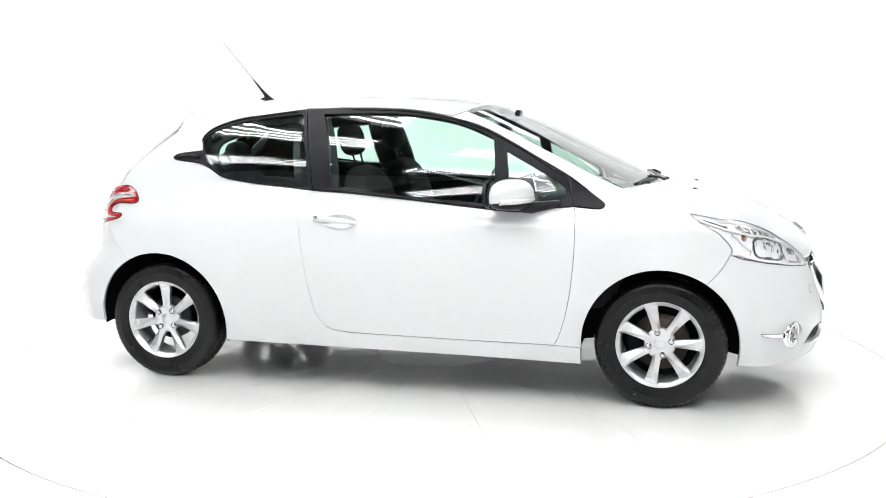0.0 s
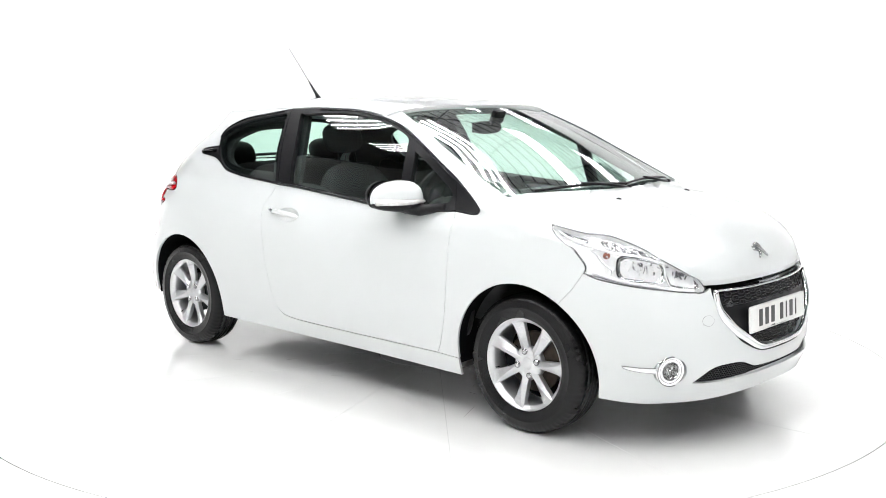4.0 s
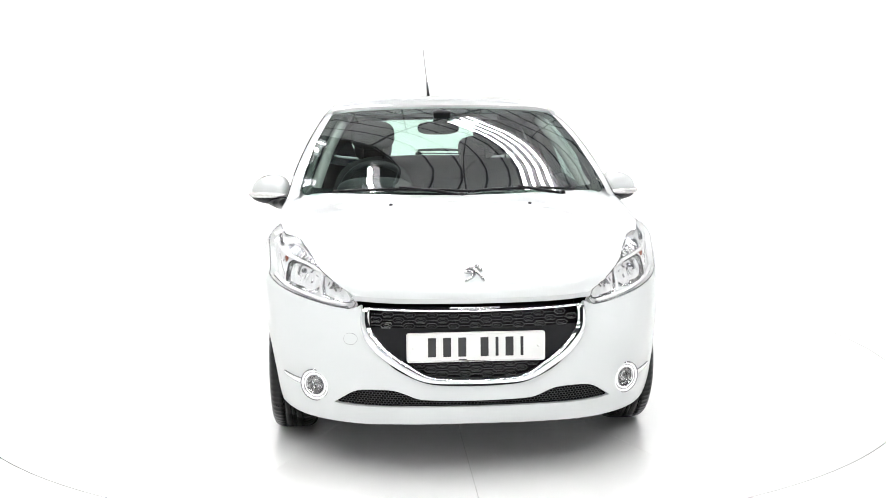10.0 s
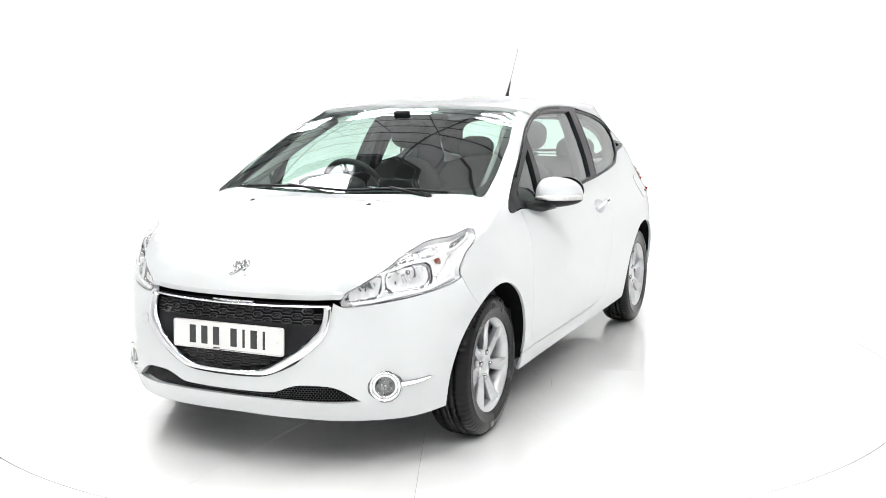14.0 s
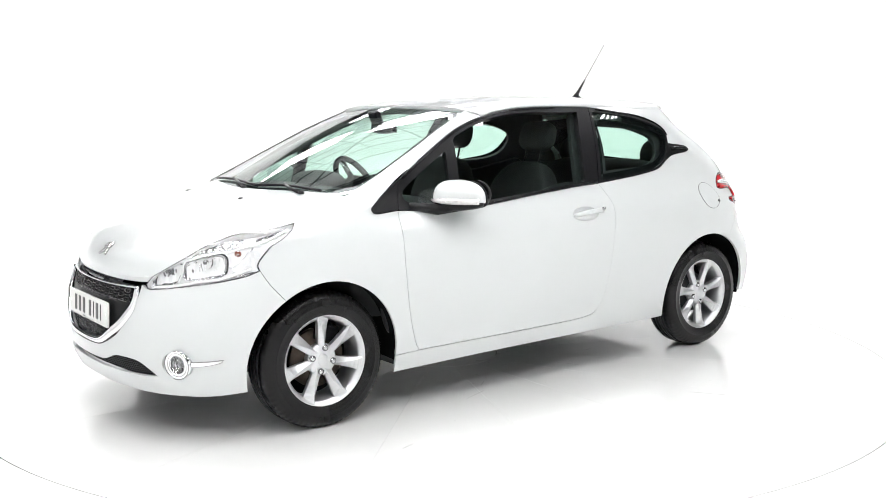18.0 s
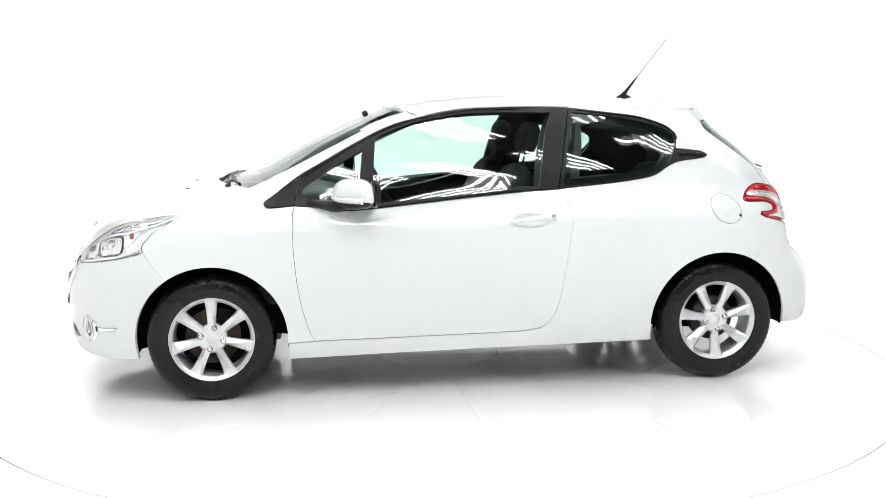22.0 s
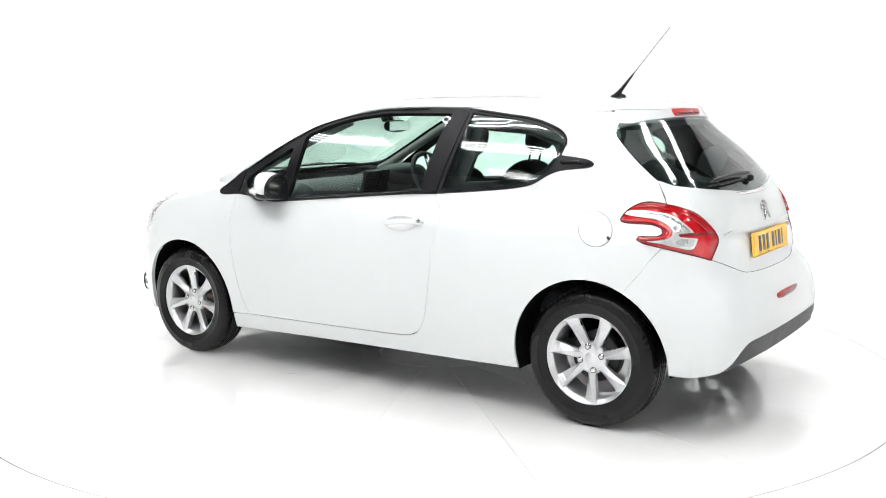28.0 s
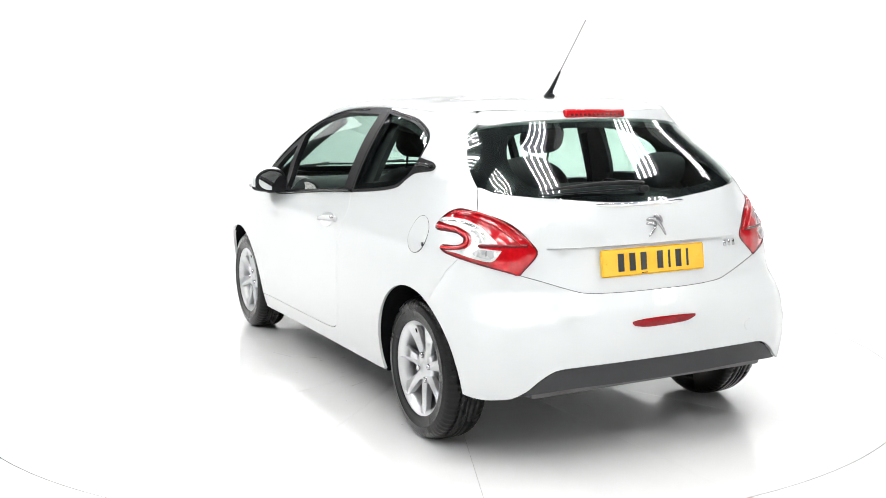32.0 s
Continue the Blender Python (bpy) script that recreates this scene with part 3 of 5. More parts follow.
def side_panels(flip):
    fender = inset(arch(FRONT_ARCH, 56, 184) + [(-0.49, 0.2785, 1), (-0.49, 0.2815, 1)] + DOOR_FRONT[-2::-1] + [(-0.285, 0.926), (-0.268, 0.945), (-0.36, 1.02, 1), (-0.36, 1.10), (-0.285, 1.19, 1)] + BONNET_SEAM[::-1]
                   + HEADLAMP_BACK[::-1] + [(0.286, 0.730, 1), (0.245, 0.663)], G)
    panel("front_wing", body, fender, PAINT, car, flip=flip, depth=0.012)
    door = panel("door", side, inset(DOOR_FRONT + [(-0.98, 0.284), (-1.482, 0.292), (-1.59, 0.303)] + DOOR_REAR + BELT, G), PAINT, car, [SCOOP], flip=flip, depth=0.03)
    quarter = inset(DOOR_REAR[::-1] + [(-1.60, 0.302), (-1.482, 0.2895), (-0.98, 0.2815), (-0.49, 0.2770), (-0.364, 0.2695, 1), (-0.364, 0.190, 1), (-1.0, 0.203), (ux(-2.17, 0.215), 0.216, 1)] + arch(REAR_ARCH, -13, 118)
                    + [(-2.673, 0.70), (-2.708, 0.764), (-2.745, 0.813, 1)] + TAIL_LAMP[13:] + TAIL_LAMP[:5]
                    + [(-2.775, 1.03), (-2.766, 1.081, 1), (-2.718, 1.148), (-2.661, 1.236), (-2.638, 1.281), (-2.652, 1.303), (-2.69, 1.345, 1), (-2.67, 1.372, 1)]
                    + [(x, float(ROOF_EDGE(x)) - 0.001) for x in (-2.5, -2.3, -2.1, -1.95)] + [(-1.80, float(ROOF_EDGE(-1.8)) - 0.001, 1), (-1.797, 1.386, 1)] + TRIM_TOP_REAR, G * 0.3)
    panel("body_side", side, quarter, PAINT, car, flip=flip, depth=0.012)
    # black window surrounds and glass
    glass_f = [(-0.835, 1.262, 1), (-0.992, 1.318), (-1.132, 1.346), (-1.272, 1.362), (-1.412, 1.367), (-1.700, 1.364, 1), (-1.657, 1.239), (-1.611, 1.003, 1), (-1.40, 0.985), (-1.12, 0.962), (-0.765, 0.936, 1), (-0.785, 1.05), (-0.806, 1.240, 1)]
    glass_q = [(-0.742, 1.190, 1), (-0.595, 1.110), (-0.452, 1.018), (-0.455, 0.972), (-0.549, 0.955), (-0.715, 0.950, 1), (-0.725, 1.07)]
    glass_r = [(-1.812, 1.366, 1), (-1.949, 1.352), (-2.124, 1.328), (-2.298, 1.290), (-2.376, 1.252), (-2.376, 1.212), (-2.340, 1.150), (-2.280, 1.094), (-2.190, 1.055), (-1.984, 1.027), (-1.733, 1.005, 1)]
    trim = panel("door_window_frame", side, [(-0.408, 0.9365, 1)] + BELT[::-1] + [(-1.704, 0.991, 1), (-1.748, 1.185), (-1.794, 1.388, 1)] + TRIM_TOP_FRONT + [(-0.437, 1.066, 1)], BLACK, door, [glass_f, glass_q],
                 "satin black window frame", lift=0.003, depth=0.03, flip=flip, step=0.04)
    ob = panel("window_pane", side, inset(glass_f, -0.006), WIN, door, lift=-0.010, depth=0.004, flip=flip)
    ob.visible_shadow = False
    ob = panel("quarter_light", side, inset(glass_q, -0.006), WIN, door, lift=-0.010, depth=0.004, flip=flip)
    ob.visible_shadow = False
    panel("mirror_sail", side, [(-0.262, 0.950), (-0.274, 0.928), (-0.404, 0.9375, 1), (-0.433, 1.066, 1), (-0.35, 1.013), (-0.30, 0.978)], BLACK, car, lift=0.006, depth=0.02, flip=flip)
    qframe = panel("quarter_window_frame", side, [(-1.709, 0.992, 1), (-1.753, 1.185), (-1.799, 1.388, 1)] + TRIM_TOP_REAR, BLACK, car, [glass_r], "satin black rear window frame with pointed fin", lift=0.003, depth=0.03, flip=flip, step=0.04)
    q = path([(-2.375, 1.150), (-2.44, 1.153), (-2.515, 1.147)], 0.02, False)
    p, n = on_chart(side, q, 0.006, flip)
    v, f = ribbon(p, [0.013] * (len(p) - 1) + [0.004], 8, squash=0.7)
    mesh_ob("fin_ridge", v, f, FRIT, qframe)
    ob = panel("quarter_window", side, inset(glass_r, -0.006), DARKWIN, car, lift=-0.004, depth=0.004, flip=flip)
    panel("glass_border", side, inset(glass_r, -0.002), FRIT, ob, [inset(glass_r, 0.030)], lift=-0.012, depth=0.003, flip=flip, label="black printed border of the quarter window")
    ob.visible_shadow = False
    for line, owner in ((TRIM_TOP_FRONT + [(-0.46, 1.082)], trim), (TRIM_TOP_REAR[:6], None)):
        q = path([(a, b - 0.009) for a, b, *_ in line], 0.03, False)
        p, n = on_chart(side, q, 0.004, flip)
        v, f = ribbon(p, 0.0045, 6)
        if owner:
            mesh_ob("frame_bead", v, f, FRIT, owner)
        else:
            mesh_ob("frame_bead", v, f, FRIT, qframe)
    # weather strip along the belt
    q = path([(-0.70, 0.912), (-0.992, 0.937), (-1.26, 0.962), (-1.541, 0.986), (-1.70, 0.997)], 0.04, False)
    p, n = on_chart(side, q, 0.006, flip)
    v, f = ribbon(p, 0.006, 6)
    mesh_ob("belt_strip", v, f, FRIT, door)
    # A pillar between windscreen edge and window frame
    m = 26
    s = np.linspace(0, 1, m)
    zz = np.interp(s, [0, 1], [0.998, 1.374])
    yy = np.interp(zz, [1.0, 1.038, 1.10, 1.226, 1.376, 1.40], [0.706, 0.702, 0.688, 0.646, 0.566, 0.553])
    inner = screen(yy, zz) + [0, 0, 0.004]
    q = path([(-0.258, 0.955), (-0.285, 0.969), (-0.35, 1.017), (-0.432, 1.076), (-0.572, 1.154), (-0.712, 1.230), (-0.852, 1.297), (-0.992, 1.341), (-1.06, 1.355)], 0.01, False)
    q = q[np.linspace(0, len(q) - 1, m).astype(int)]
    outer, on = on_chart(side, q, 0.002)
    if flip:
        inner = inner * [1, -1, 1]
        outer = outer * [1, -1, 1]
    v, f = [], []
    k = 9
    for i in range(m):
        for j in range(k):
            t = j / (k - 1)
            p = inner[i] * (1 - t) + outer[i] * t
            v.append(p + np.array([0.3, (0.5 if not flip else -0.5), 0.7]) * 0.009 * math.sin(math.pi * t) * min(1, i / 7, (m - 1 - i) / 5))
    for i in range(m - 1):
        for j in range(k - 1):
            a = (i * k + j, i * k + j + 1, (i + 1) * k + j + 1, (i + 1) * k + j)
            f.append(a if flip else a[::-1])
    mesh_ob("windscreen_pillar", v, f, PAINT, car)


both(side_panels)

# ---- bonnet, roof, bumpers, tailgate ----
def plan_of(pts, hood=True):
    out = []
    for q in pts:
        p = body(np.array([q[0]]), np.array([q[1]]), hood)[0]
        out.append((p[0], p[1]))
    return out


def sym_plan(pts):
    """Closes a half plan outline over y = 0."""
    return np.vstack([pts, [(x, -y) for x, y in pts[::-1] if abs(y) > 1e-4]])


edge_front = [(u, float(HOOD_EDGE(u))) for u in np.linspace(UF, 0.80, 14)]
lamp = path(HEADLAMP_TOP, 0.03, False)[::-1]
seam = path(BONNET_SEAM, 0.04, False)
half = plan_of(edge_front) + plan_of(lamp) + plan_of(seam[1:])
rear_y = np.linspace(half[-1][1] - 0.01, 0.0, 12)
half += [(-0.018 - 0.42 * y * y, y) for y in rear_y]
half = pseudo(sym_plan(np.array(half)), True)
panel("bonnet", top(True), [(*p, 1) for p in half], PAINT, car, depth=0.02, step=0.05, fine=0.05)

rb = -2.46
front_y = np.linspace(0.0, 0.55, 10)
half = [(float(WS_X(1.40 - 0.09 * y * y)) - 0.395 * y * y + 0.008, y) for y in front_y]
us = np.linspace(-1.03, -2.45, 40)
half += plan_of([(u, float(ROOF_EDGE(u)) - 1e-5) for u in us], False)
half = [h for h in half if h[0] > rb] + [(rb, 0.5), (rb, 0.0)]
panel("roof", top(False), [(*p, 1) for p in pseudo(sym_plan(np.array(half)), False)], PAINT, car, depth=0.02, step=0.06, fine=0.06)
us = np.linspace(-2.50, UR, 26)
half = [(rb - 0.0004, 0.0)] + [(rb - 0.0004, 0.5)] + plan_of([(u, float(ROOF_EDGE(u)) - 1e-5) for u in us], False)
panel("spoiler", top(False), [(*p, 1) for p in pseudo(sym_plan(np.array(half)), False)], PAINT, car, depth=0.02, step=0.05, fine=0.05, label="white roof spoiler lip over the rear window")

fog_hole = [(0.619 + 0.066 * math.cos(a), 0.338 + 0.058 * math.sin(a)) for a in np.linspace(0, 2 * math.pi, 20, endpoint=False)]
other = lambda pts: [(2 * UF - q[0], *q[1:]) for q in pts]
LOW_GRILLE = [(0.708, 0.284, 1), (0.74, 0.305), (0.785, 0.333), (0.824, 0.345), (0.898, 0.349), (0.95, 0.346), (0.991, 0.333), (1.030, 0.318), (1.080, 0.313), (UF, 0.310)]
low_full = mirrored([(UF, 0.286), (0.99, 0.284), (0.84, 0.279), (0.76, 0.279)] + LOW_GRILLE, UF)
bumper = mirrored(GRILLE[::-1] + HEADLAMP_LOW + [(0.245, 0.663)] + arch(FRONT_ARCH, 56, -14) + [(0.50, 0.196), (0.66, 0.197), (0.80, 0.200), (0.95, 0.208), (UF, 0.214)], UF)
front_bumper = panel("front_bumper", body, inset(bumper, G * 0.5), PAINT, car, [low_full, fog_hole, other(fog_hole)], depth=0.018, step=0.045)

tail = lambda pts: [(2 * UR - q[0], *q[1:]) for q in pts]
REAR_GLASS = [(UR, 1.343), (-3.1, 1.340), (-2.988, 1.337), (-2.82, 1.328), (-2.712, 1.317), (-2.652, 1.303), (-2.638, 1.281), (-2.661, 1.236), (-2.718, 1.148), (-2.766, 1.081), (-2.82, 1.062), (-2.90, 1.048), (-3.04, 1.030), (-3.22, 1.012), (UR, 1.009)]
gate_glass = mirrored(REAR_GLASS, UR)
GATE_LOW = [(-2.906, 0.751, 1), (-2.968, 0.722), (-3.03, 0.692), (-3.09, 0.670), (-3.20, 0.662), (UR, 0.661)]
lamp_in = TAIL_LAMP[4:10]
gate = mirrored([(UR, 1.008)] + REAR_GLASS[-2:8:-1] + [(-2.778, 1.02, 1), (-2.778, 0.990, 1)] + lamp_in[1:] + GATE_LOW, UR)
tailgate = panel("tailgate", side, inset(gate, G), PAINT, car, depth=0.03)
panel("spoiler_lip", side, mirrored([(UR, 1.425), (-2.9, 1.42), (-2.655, 1.40, 1), (-2.66, 1.325, 1), (-2.73, 1.322), (-2.82, 1.333), (-2.988, 1.342), (UR, 1.347)], UR), PAINT, car, depth=0.03, lift=-0.002)
for flip in (False, True):
    panel("roof_edge", side, [(-2.28, 1.36, 1), (-2.64, 1.36, 1), (-2.64, 1.60, 1), (-2.28, 1.60, 1)], PAINT, car, lift=-0.003, depth=0.004, step=0.03, flip=flip)
    panel("boot_corner_trim", side, [(-2.56, 0.70, 1), (-2.56, 1.03, 1), (-2.75, 1.03), (-2.97, 0.99, 1), (-2.97, 0.62, 1), (-2.74, 0.62, 1), (-2.70, 0.70, 1)], TRIM, car, lift=-0.055, depth=0.01, flip=flip)
for flip in (False, True):
    for line in ([(-2.769, 1.072), (-2.774, 1.03), (-2.779, 0.991)], GATE_LOW):
        p, n = on_chart(side, path(line, 0.012, False), 0.0002, flip)
        v, f = ribbon(p, 0.0013, 6, up=tuple(n[0]))
        mesh_ob("shut_line", v, f, GREYPL, tailgate, "dark gap round the tailgate")
ob = panel("rear_window", side, inset(gate_glass, 0.001), WIN, tailgate, lift=-0.002, depth=0.005)
ob.visible_shadow = False
inner_glass = mirrored([(UR, 1.315), (-3.1, 1.313), (-2.95, 1.306), (-2.86, 1.290), (-2.83, 1.26), (-2.85, 1.18), (-2.90, 1.11), (-2.96, 1.075), (-3.1, 1.055), (UR, 1.045)], UR)
panel("glass_border", side, inset(gate_glass, 0.004), FRIT, tailgate, [inner_glass], lift=-0.009, depth=0.004, label="black printed border of the rear window")
rbump = mirrored(GATE_LOW[::-1] + TAIL_LAMP[11:13] + [(-2.745, 0.811, 1), (-2.708, 0.764), (-2.673, 0.70)] + arch(REAR_ARCH, 118, 183)
                 + [(-2.755, 0.277), (-2.80, 0.276), (-2.87, 0.290, 1), (-2.908, 0.318), (-2.945, 0.362), (-2.985, 0.394), (-3.03, 0.400), (UR, 0.398)], UR)
rear_bumper = panel("rear_bumper", side, inset(rbump, G * 0.25), PAINT, car, depth=0.014, step=0.045)
panel("bumper_insert", side, mirrored([(UR, 0.394), (-3.03, 0.396), (-2.99, 0.390), (-2.948, 0.358), (-2.912, 0.314), (-2.888, 0.298, 1), (-3.02, 0.311), (-3.19, 0.307), (UR, 0.305)], UR), GREYPL, rear_bumper,
      lift=-0.006, depth=0.06, label="dark grey plastic lower bumper insert")

# windscreen
WS = [(0.0, 1.400), (0.2, 1.397), (0.4, 1.388), (0.566, 1.376, 1), (0.646, 1.226), (0.688, 1.10), (0.702, 1.038, 1), (0.688, 1.012), (0.5, 0.998), (0.25, 0.989), (0.0, 0.986)]
ws = mirrored(WS, 0.0)
windscreen = panel("windscreen", screen, ws, WIN, car, depth=0.006)
windscreen.visible_shadow = False
ws_in = mirrored([(0.0, 1.372), (0.2, 1.370), (0.4, 1.362), (0.535, 1.350), (0.612, 1.226), (0.664, 1.065), (0.64, 1.042), (0.4, 1.030), (0.0, 1.022)], 0.0)
panel("screen_border", screen, inset(ws, 0.003), FRIT, windscreen, [ws_in], lift=-0.008, depth=0.003, label="black printed border of the windscreen")


# ---- grille, plates and badges ----
def hexring(u, w, hw, hh, r, chart, lift):
    pts = np.array([(u - hw, w), (u - hw * 0.62, w + hh), (u + hw * 0.62, w + hh), (u + hw, w), (u + hw * 0.62, w - hh), (u - hw * 0.62, w - hh)])
    p, n = on_chart(chart, pts, lift)
    return ribbon(p, r, 5, True, up=(1, 0, 0.1))


GLOSSBLACK = mat("gloss_black_plastic", (0.030, 0.030, 0.032), 0.25, vary=0.1, scale=60)
grille = new("grille")
grille.parent = car
panel("grille_backing", body, mirrored([(UF, 0.662)] + [(0.803, 0.660, 1)] + GRILLE[1:], UF), VOID, grille, lift=-0.055, depth=0.004)
panel("plate_holder", body, mirrored([(UF, 0.585), (0.845, 0.583, 1), (0.862, 0.548), (0.905, 0.503), (0.955, 0.462, 1), (UF, 0.460)], UF), BLACK, grille, lift=-0.012, depth=0.03, label="plain satin black panel behind the number plate")
cells = path(mirrored([(UF, 0.644)] + [(0.832, 0.640, 1), (0.840, 0.60), (0.852, 0.56), (0.905, 0.508), (0.99, 0.447), (1.075, 0.405), (UF, 0.395)], UF), 0.03)
for row, z in enumerate((0.631, 0.611, 0.591, 0.449, 0.430, 0.411)):
    for k in range(-6, 7):
        u = UF + (k + 0.5 * (row % 2)) * 0.088
        if not inside(cells, np.array([[u - 0.020, z], [u + 0.020, z]])).all():
            continue
        v, f = hexring(u, z, 0.0235, 0.0088, 0.0032, body, -0.012)
        cell = mesh_ob("grille_cell", v, f, GLOSSBLACK, grille)
        v, f = hexring(u, z, 0.0125, 0.0032, 0.0018, body, -0.016)
        mesh_ob("cell_insert", v, f, GLOSSBLACK, cell)
        if inside(cells, np.array([[u + 0.060, z]]))[0]:
            p, n = on_chart(body, np.array([(u + 0.0235, z), (u + 0.044, z), (u + 0.0645, z)]), -0.012)
            v, f = ribbon(p, 0.0026, 6)
            mesh_ob("grille_link", v, f, GLOSSBLACK, grille)
CHROME_LINE = [(0.822, 0.646), (0.826, 0.60), (0.838, 0.565), (0.862, 0.532), (0.912, 0.484), (0.985, 0.437), (1.045, 0.404), (1.10, 0.389), (UF, 0.384)]
line = path(mirrored(CHROME_LINE, UF)[:], 0.02, False)
p, n = on_chart(body, line, 0.004)
wid = np.interp(np.abs(line[:, 0] - UF), [0, 0.15, 0.25, 0.40, 0.44], [0.009, 0.011, 0.018, 0.023, 0.017])
v, f = ribbon(p, wid, 10, squash=0.55, up=(1, 0, 0))
mesh_ob("chrome_surround", v, f, CHROME, grille, "chrome surround of the grille")
line = path(mirrored([(a + 0.013, b + 0.004) for a, b in CHROME_LINE[:4]] + [(a + 0.004, b + 0.015) for a, b in CHROME_LINE[4:-1]] + [(UF, 0.399)], UF), 0.02, False)
p, n = on_chart(body, line, 0.003)
v, f = ribbon(p, 0.0032, 6, up=(1, 0, 0))
mesh_ob("inner_line", v, f, BLACK, grille, "black joint inside the chrome surround")
line = path(mirrored([(0.815, 0.648), (0.95, 0.645), (1.1, 0.643), (UF, 0.642)], UF), 0.03, False)
p, n = on_chart(body, line, 0.002)
v, f = ribbon(p, 0.0048, 8, up=(1, 0, 0))
mesh_ob("chrome_strip", v, f, CHROME, grille)
# black bead painted in for the shadow line of the gap below the chrome
line = path(mirrored([(0.885, 0.487), (0.945, 0.440), (1.030, 0.397), (1.10, 0.378), (UF, 0.372)], UF), 0.02, False)
p, n = on_chart(body, line, 0.0005)
v, f = ribbon(p, np.interp(np.abs(line[:, 0] - UF), [0, 0.3, 0.372], [0.006, 0.007, 0.001]), 6, up=(1, 0, 0))
mesh_ob("shadow_gap", v, f, BLACK, grille, "black shadow line drawn along the gap under the chrome surround")
p, n = on_chart(body, path([(UF - 0.105, 0.6545), (UF, 0.6535), (UF + 0.105, 0.6545)], 0.02, False), -0.010)
v, f = ribbon(p, 0.0045, 8, up=(1, 0, 0))
mesh_ob("name_strip", v, f, SATIN, grille, "silver strip with no letters")
panel("upper_bar", body, mirrored([(UF, 0.661), (0.806, 0.658, 1), (0.812, 0.650, 1), (UF, 0.647)], UF), FRIT, grille, lift=-0.022, depth=0.03, label="gloss black bar under the bonnet")
p, n = on_chart(body, path([(UF - 0.085, 0.653), (UF + 0.085, 0.653)], 0.02, False), -0.012)
v, f = ribbon(p, np.interp(np.linspace(-1, 1, len(p)), [-1, -0.6, 0.6, 1], [0.002, 0.006, 0.006, 0.002]), 8, up=(1, 0, 0))
mesh_ob("name_strip", v, f, SATIN, grille, "thin silver name strip with no letters")

low = new("lower_grille")
low.parent = car
panel("grille_backing", body, inset(low_full, -0.004), VOID, low, lift=-0.030, depth=0.004)
v, f = [], []
lp = path(inset(low_full, 0.004), 0.02)
for row in range(9):
    for k in range(-42, 43):
        u, z = UF + (k + 0.5 * (row % 2)) * 0.0135, 0.278 + row * 0.0085
        if inside(lp, np.array([[u, z]]))[0]:
            vv, ff = hexring(u, z, 0.0075, 0.0042, 0.0011, body, -0.016)
            f += [tuple(len(v) + i for i in t) for t in ff]
            v += list(vv)
tagged(mesh_ob("mesh_insert", v, f, PLASTIC, low, "black honeycomb mesh"), kind="stuff")


def plate(name, m, material, parent, label):
    """A number plate with its characters as plain bars."""
    unit = mesh_ob(name, [], [], material, parent, label)
    bm = box_bm(0.008, 0.52, 0.111, 0.012, 3)
    for v in bm.verts:
        v.co.x = max(-0.004, min(0.004, v.co.x * 3))
    bm.transform(m)
    me = unit.data
    bm.to_mesh(me)
    bm.free()
    y = -0.18
    for k, wide in enumerate((0.030, 0.030, 0.030, 0, 0.030, 0.011, 0.030, 0.011)):
        if wide:
            part("bar", box_bm(0.003, wide, 0.072, 0.001, 1, m=m @ pose(0.0045, y + wide / 2, 0)), INK, unit, "plain dark bar")
            y += wide + 0.0265
        else:
            y += 0.027
    part("bar", box_bm(0.002, 0.030, 0.004, 0, m=m @ pose(0.0042, -0.05, -0.047)), INK, unit)
    for s in (-1, 1):
        v, f = lathe([(0.0, 0.003), (0.004, 0.003), (0.006, 0.0)], 10)
        q = m @ pose(0.004, s * 0.235, 0, 0, 0, -90)
        mesh_ob("screw_cap", [q @ Vector(x) for x in v], f, material, unit)


plate("number_plate", pose(0.757, 0.0, 0.5125, 0, -3.0, 0) @ Matrix.Rotation(0, 4, "Z"), PLATE_W, car, "white number plate with plain dark bars")
plate("number_plate", pose(-3.066, 0.005, 0.778, 0, 0, 180) @ pose(0, 0, 0, 0, -7, 0), PLATE_Y, car, "yellow number plate with plain dark bars")


def badge(u, w, chart, parent, h=0.085):
    """A small chrome emblem, drawn as a plain upright shape of three bars."""
    strokes = [[(-0.36, 0.30), (-0.05, 0.33), (0.25, 0.05), (0.46, -0.45)], [(-0.42, 0.12), (0.0, 0.05), (-0.1, -0.2), (-0.40, -0.46)], [(0.05, 0.46), (0.30, 0.40), (0.42, 0.12)]]
    v, f = [], []
    for s in strokes:
        q = path([(u - a * h * chart_sign, w + b * h) for a, b in s], 0.008, False)
        p, n = on_chart(chart, q, 0.004)
        vv, ff = ribbon(p, np.interp(np.linspace(0, 1, len(p)), [0, 0.4, 1], [0.005, 0.009, 0.004]), 6, up=tuple(n[0]))
        f += [tuple(len(v) + i for i in t) for t in ff]
        v += list(vv)
    mesh_ob("emblem", v, f, EMBLEM, parent, "plain chrome emblem")


chart_sign = 1
EMBLEM = mat("dark_chrome", (0.45, 0.45, 0.46), 0.22, metal=1.0, vary=0.05)
badge(UF, 0.868, body, car, 0.10)
badge(UR - 0.030, 0.910, side, tailgate, 0.085)
for k in range(3):
    p, n = on_chart(side, np.array([(-3.680 - 0.020 * k, 0.802), (-3.684 - 0.020 * k, 0.826)]), 0.002)
    v, f = ribbon(p, 0.007, 8, squash=0.5, up=tuple(n[0]))
    mesh_ob("model_badge", v, f, EMBLEM, tailgate, "small plain chrome badge block")
line = path([(UR + 0.20, 1.003), (UR + 0.1, 0.998), (UR - 0.1, 0.998), (UR - 0.2, 1.003)], 0.02, False)
p, n = on_chart(side, line, 0.003)
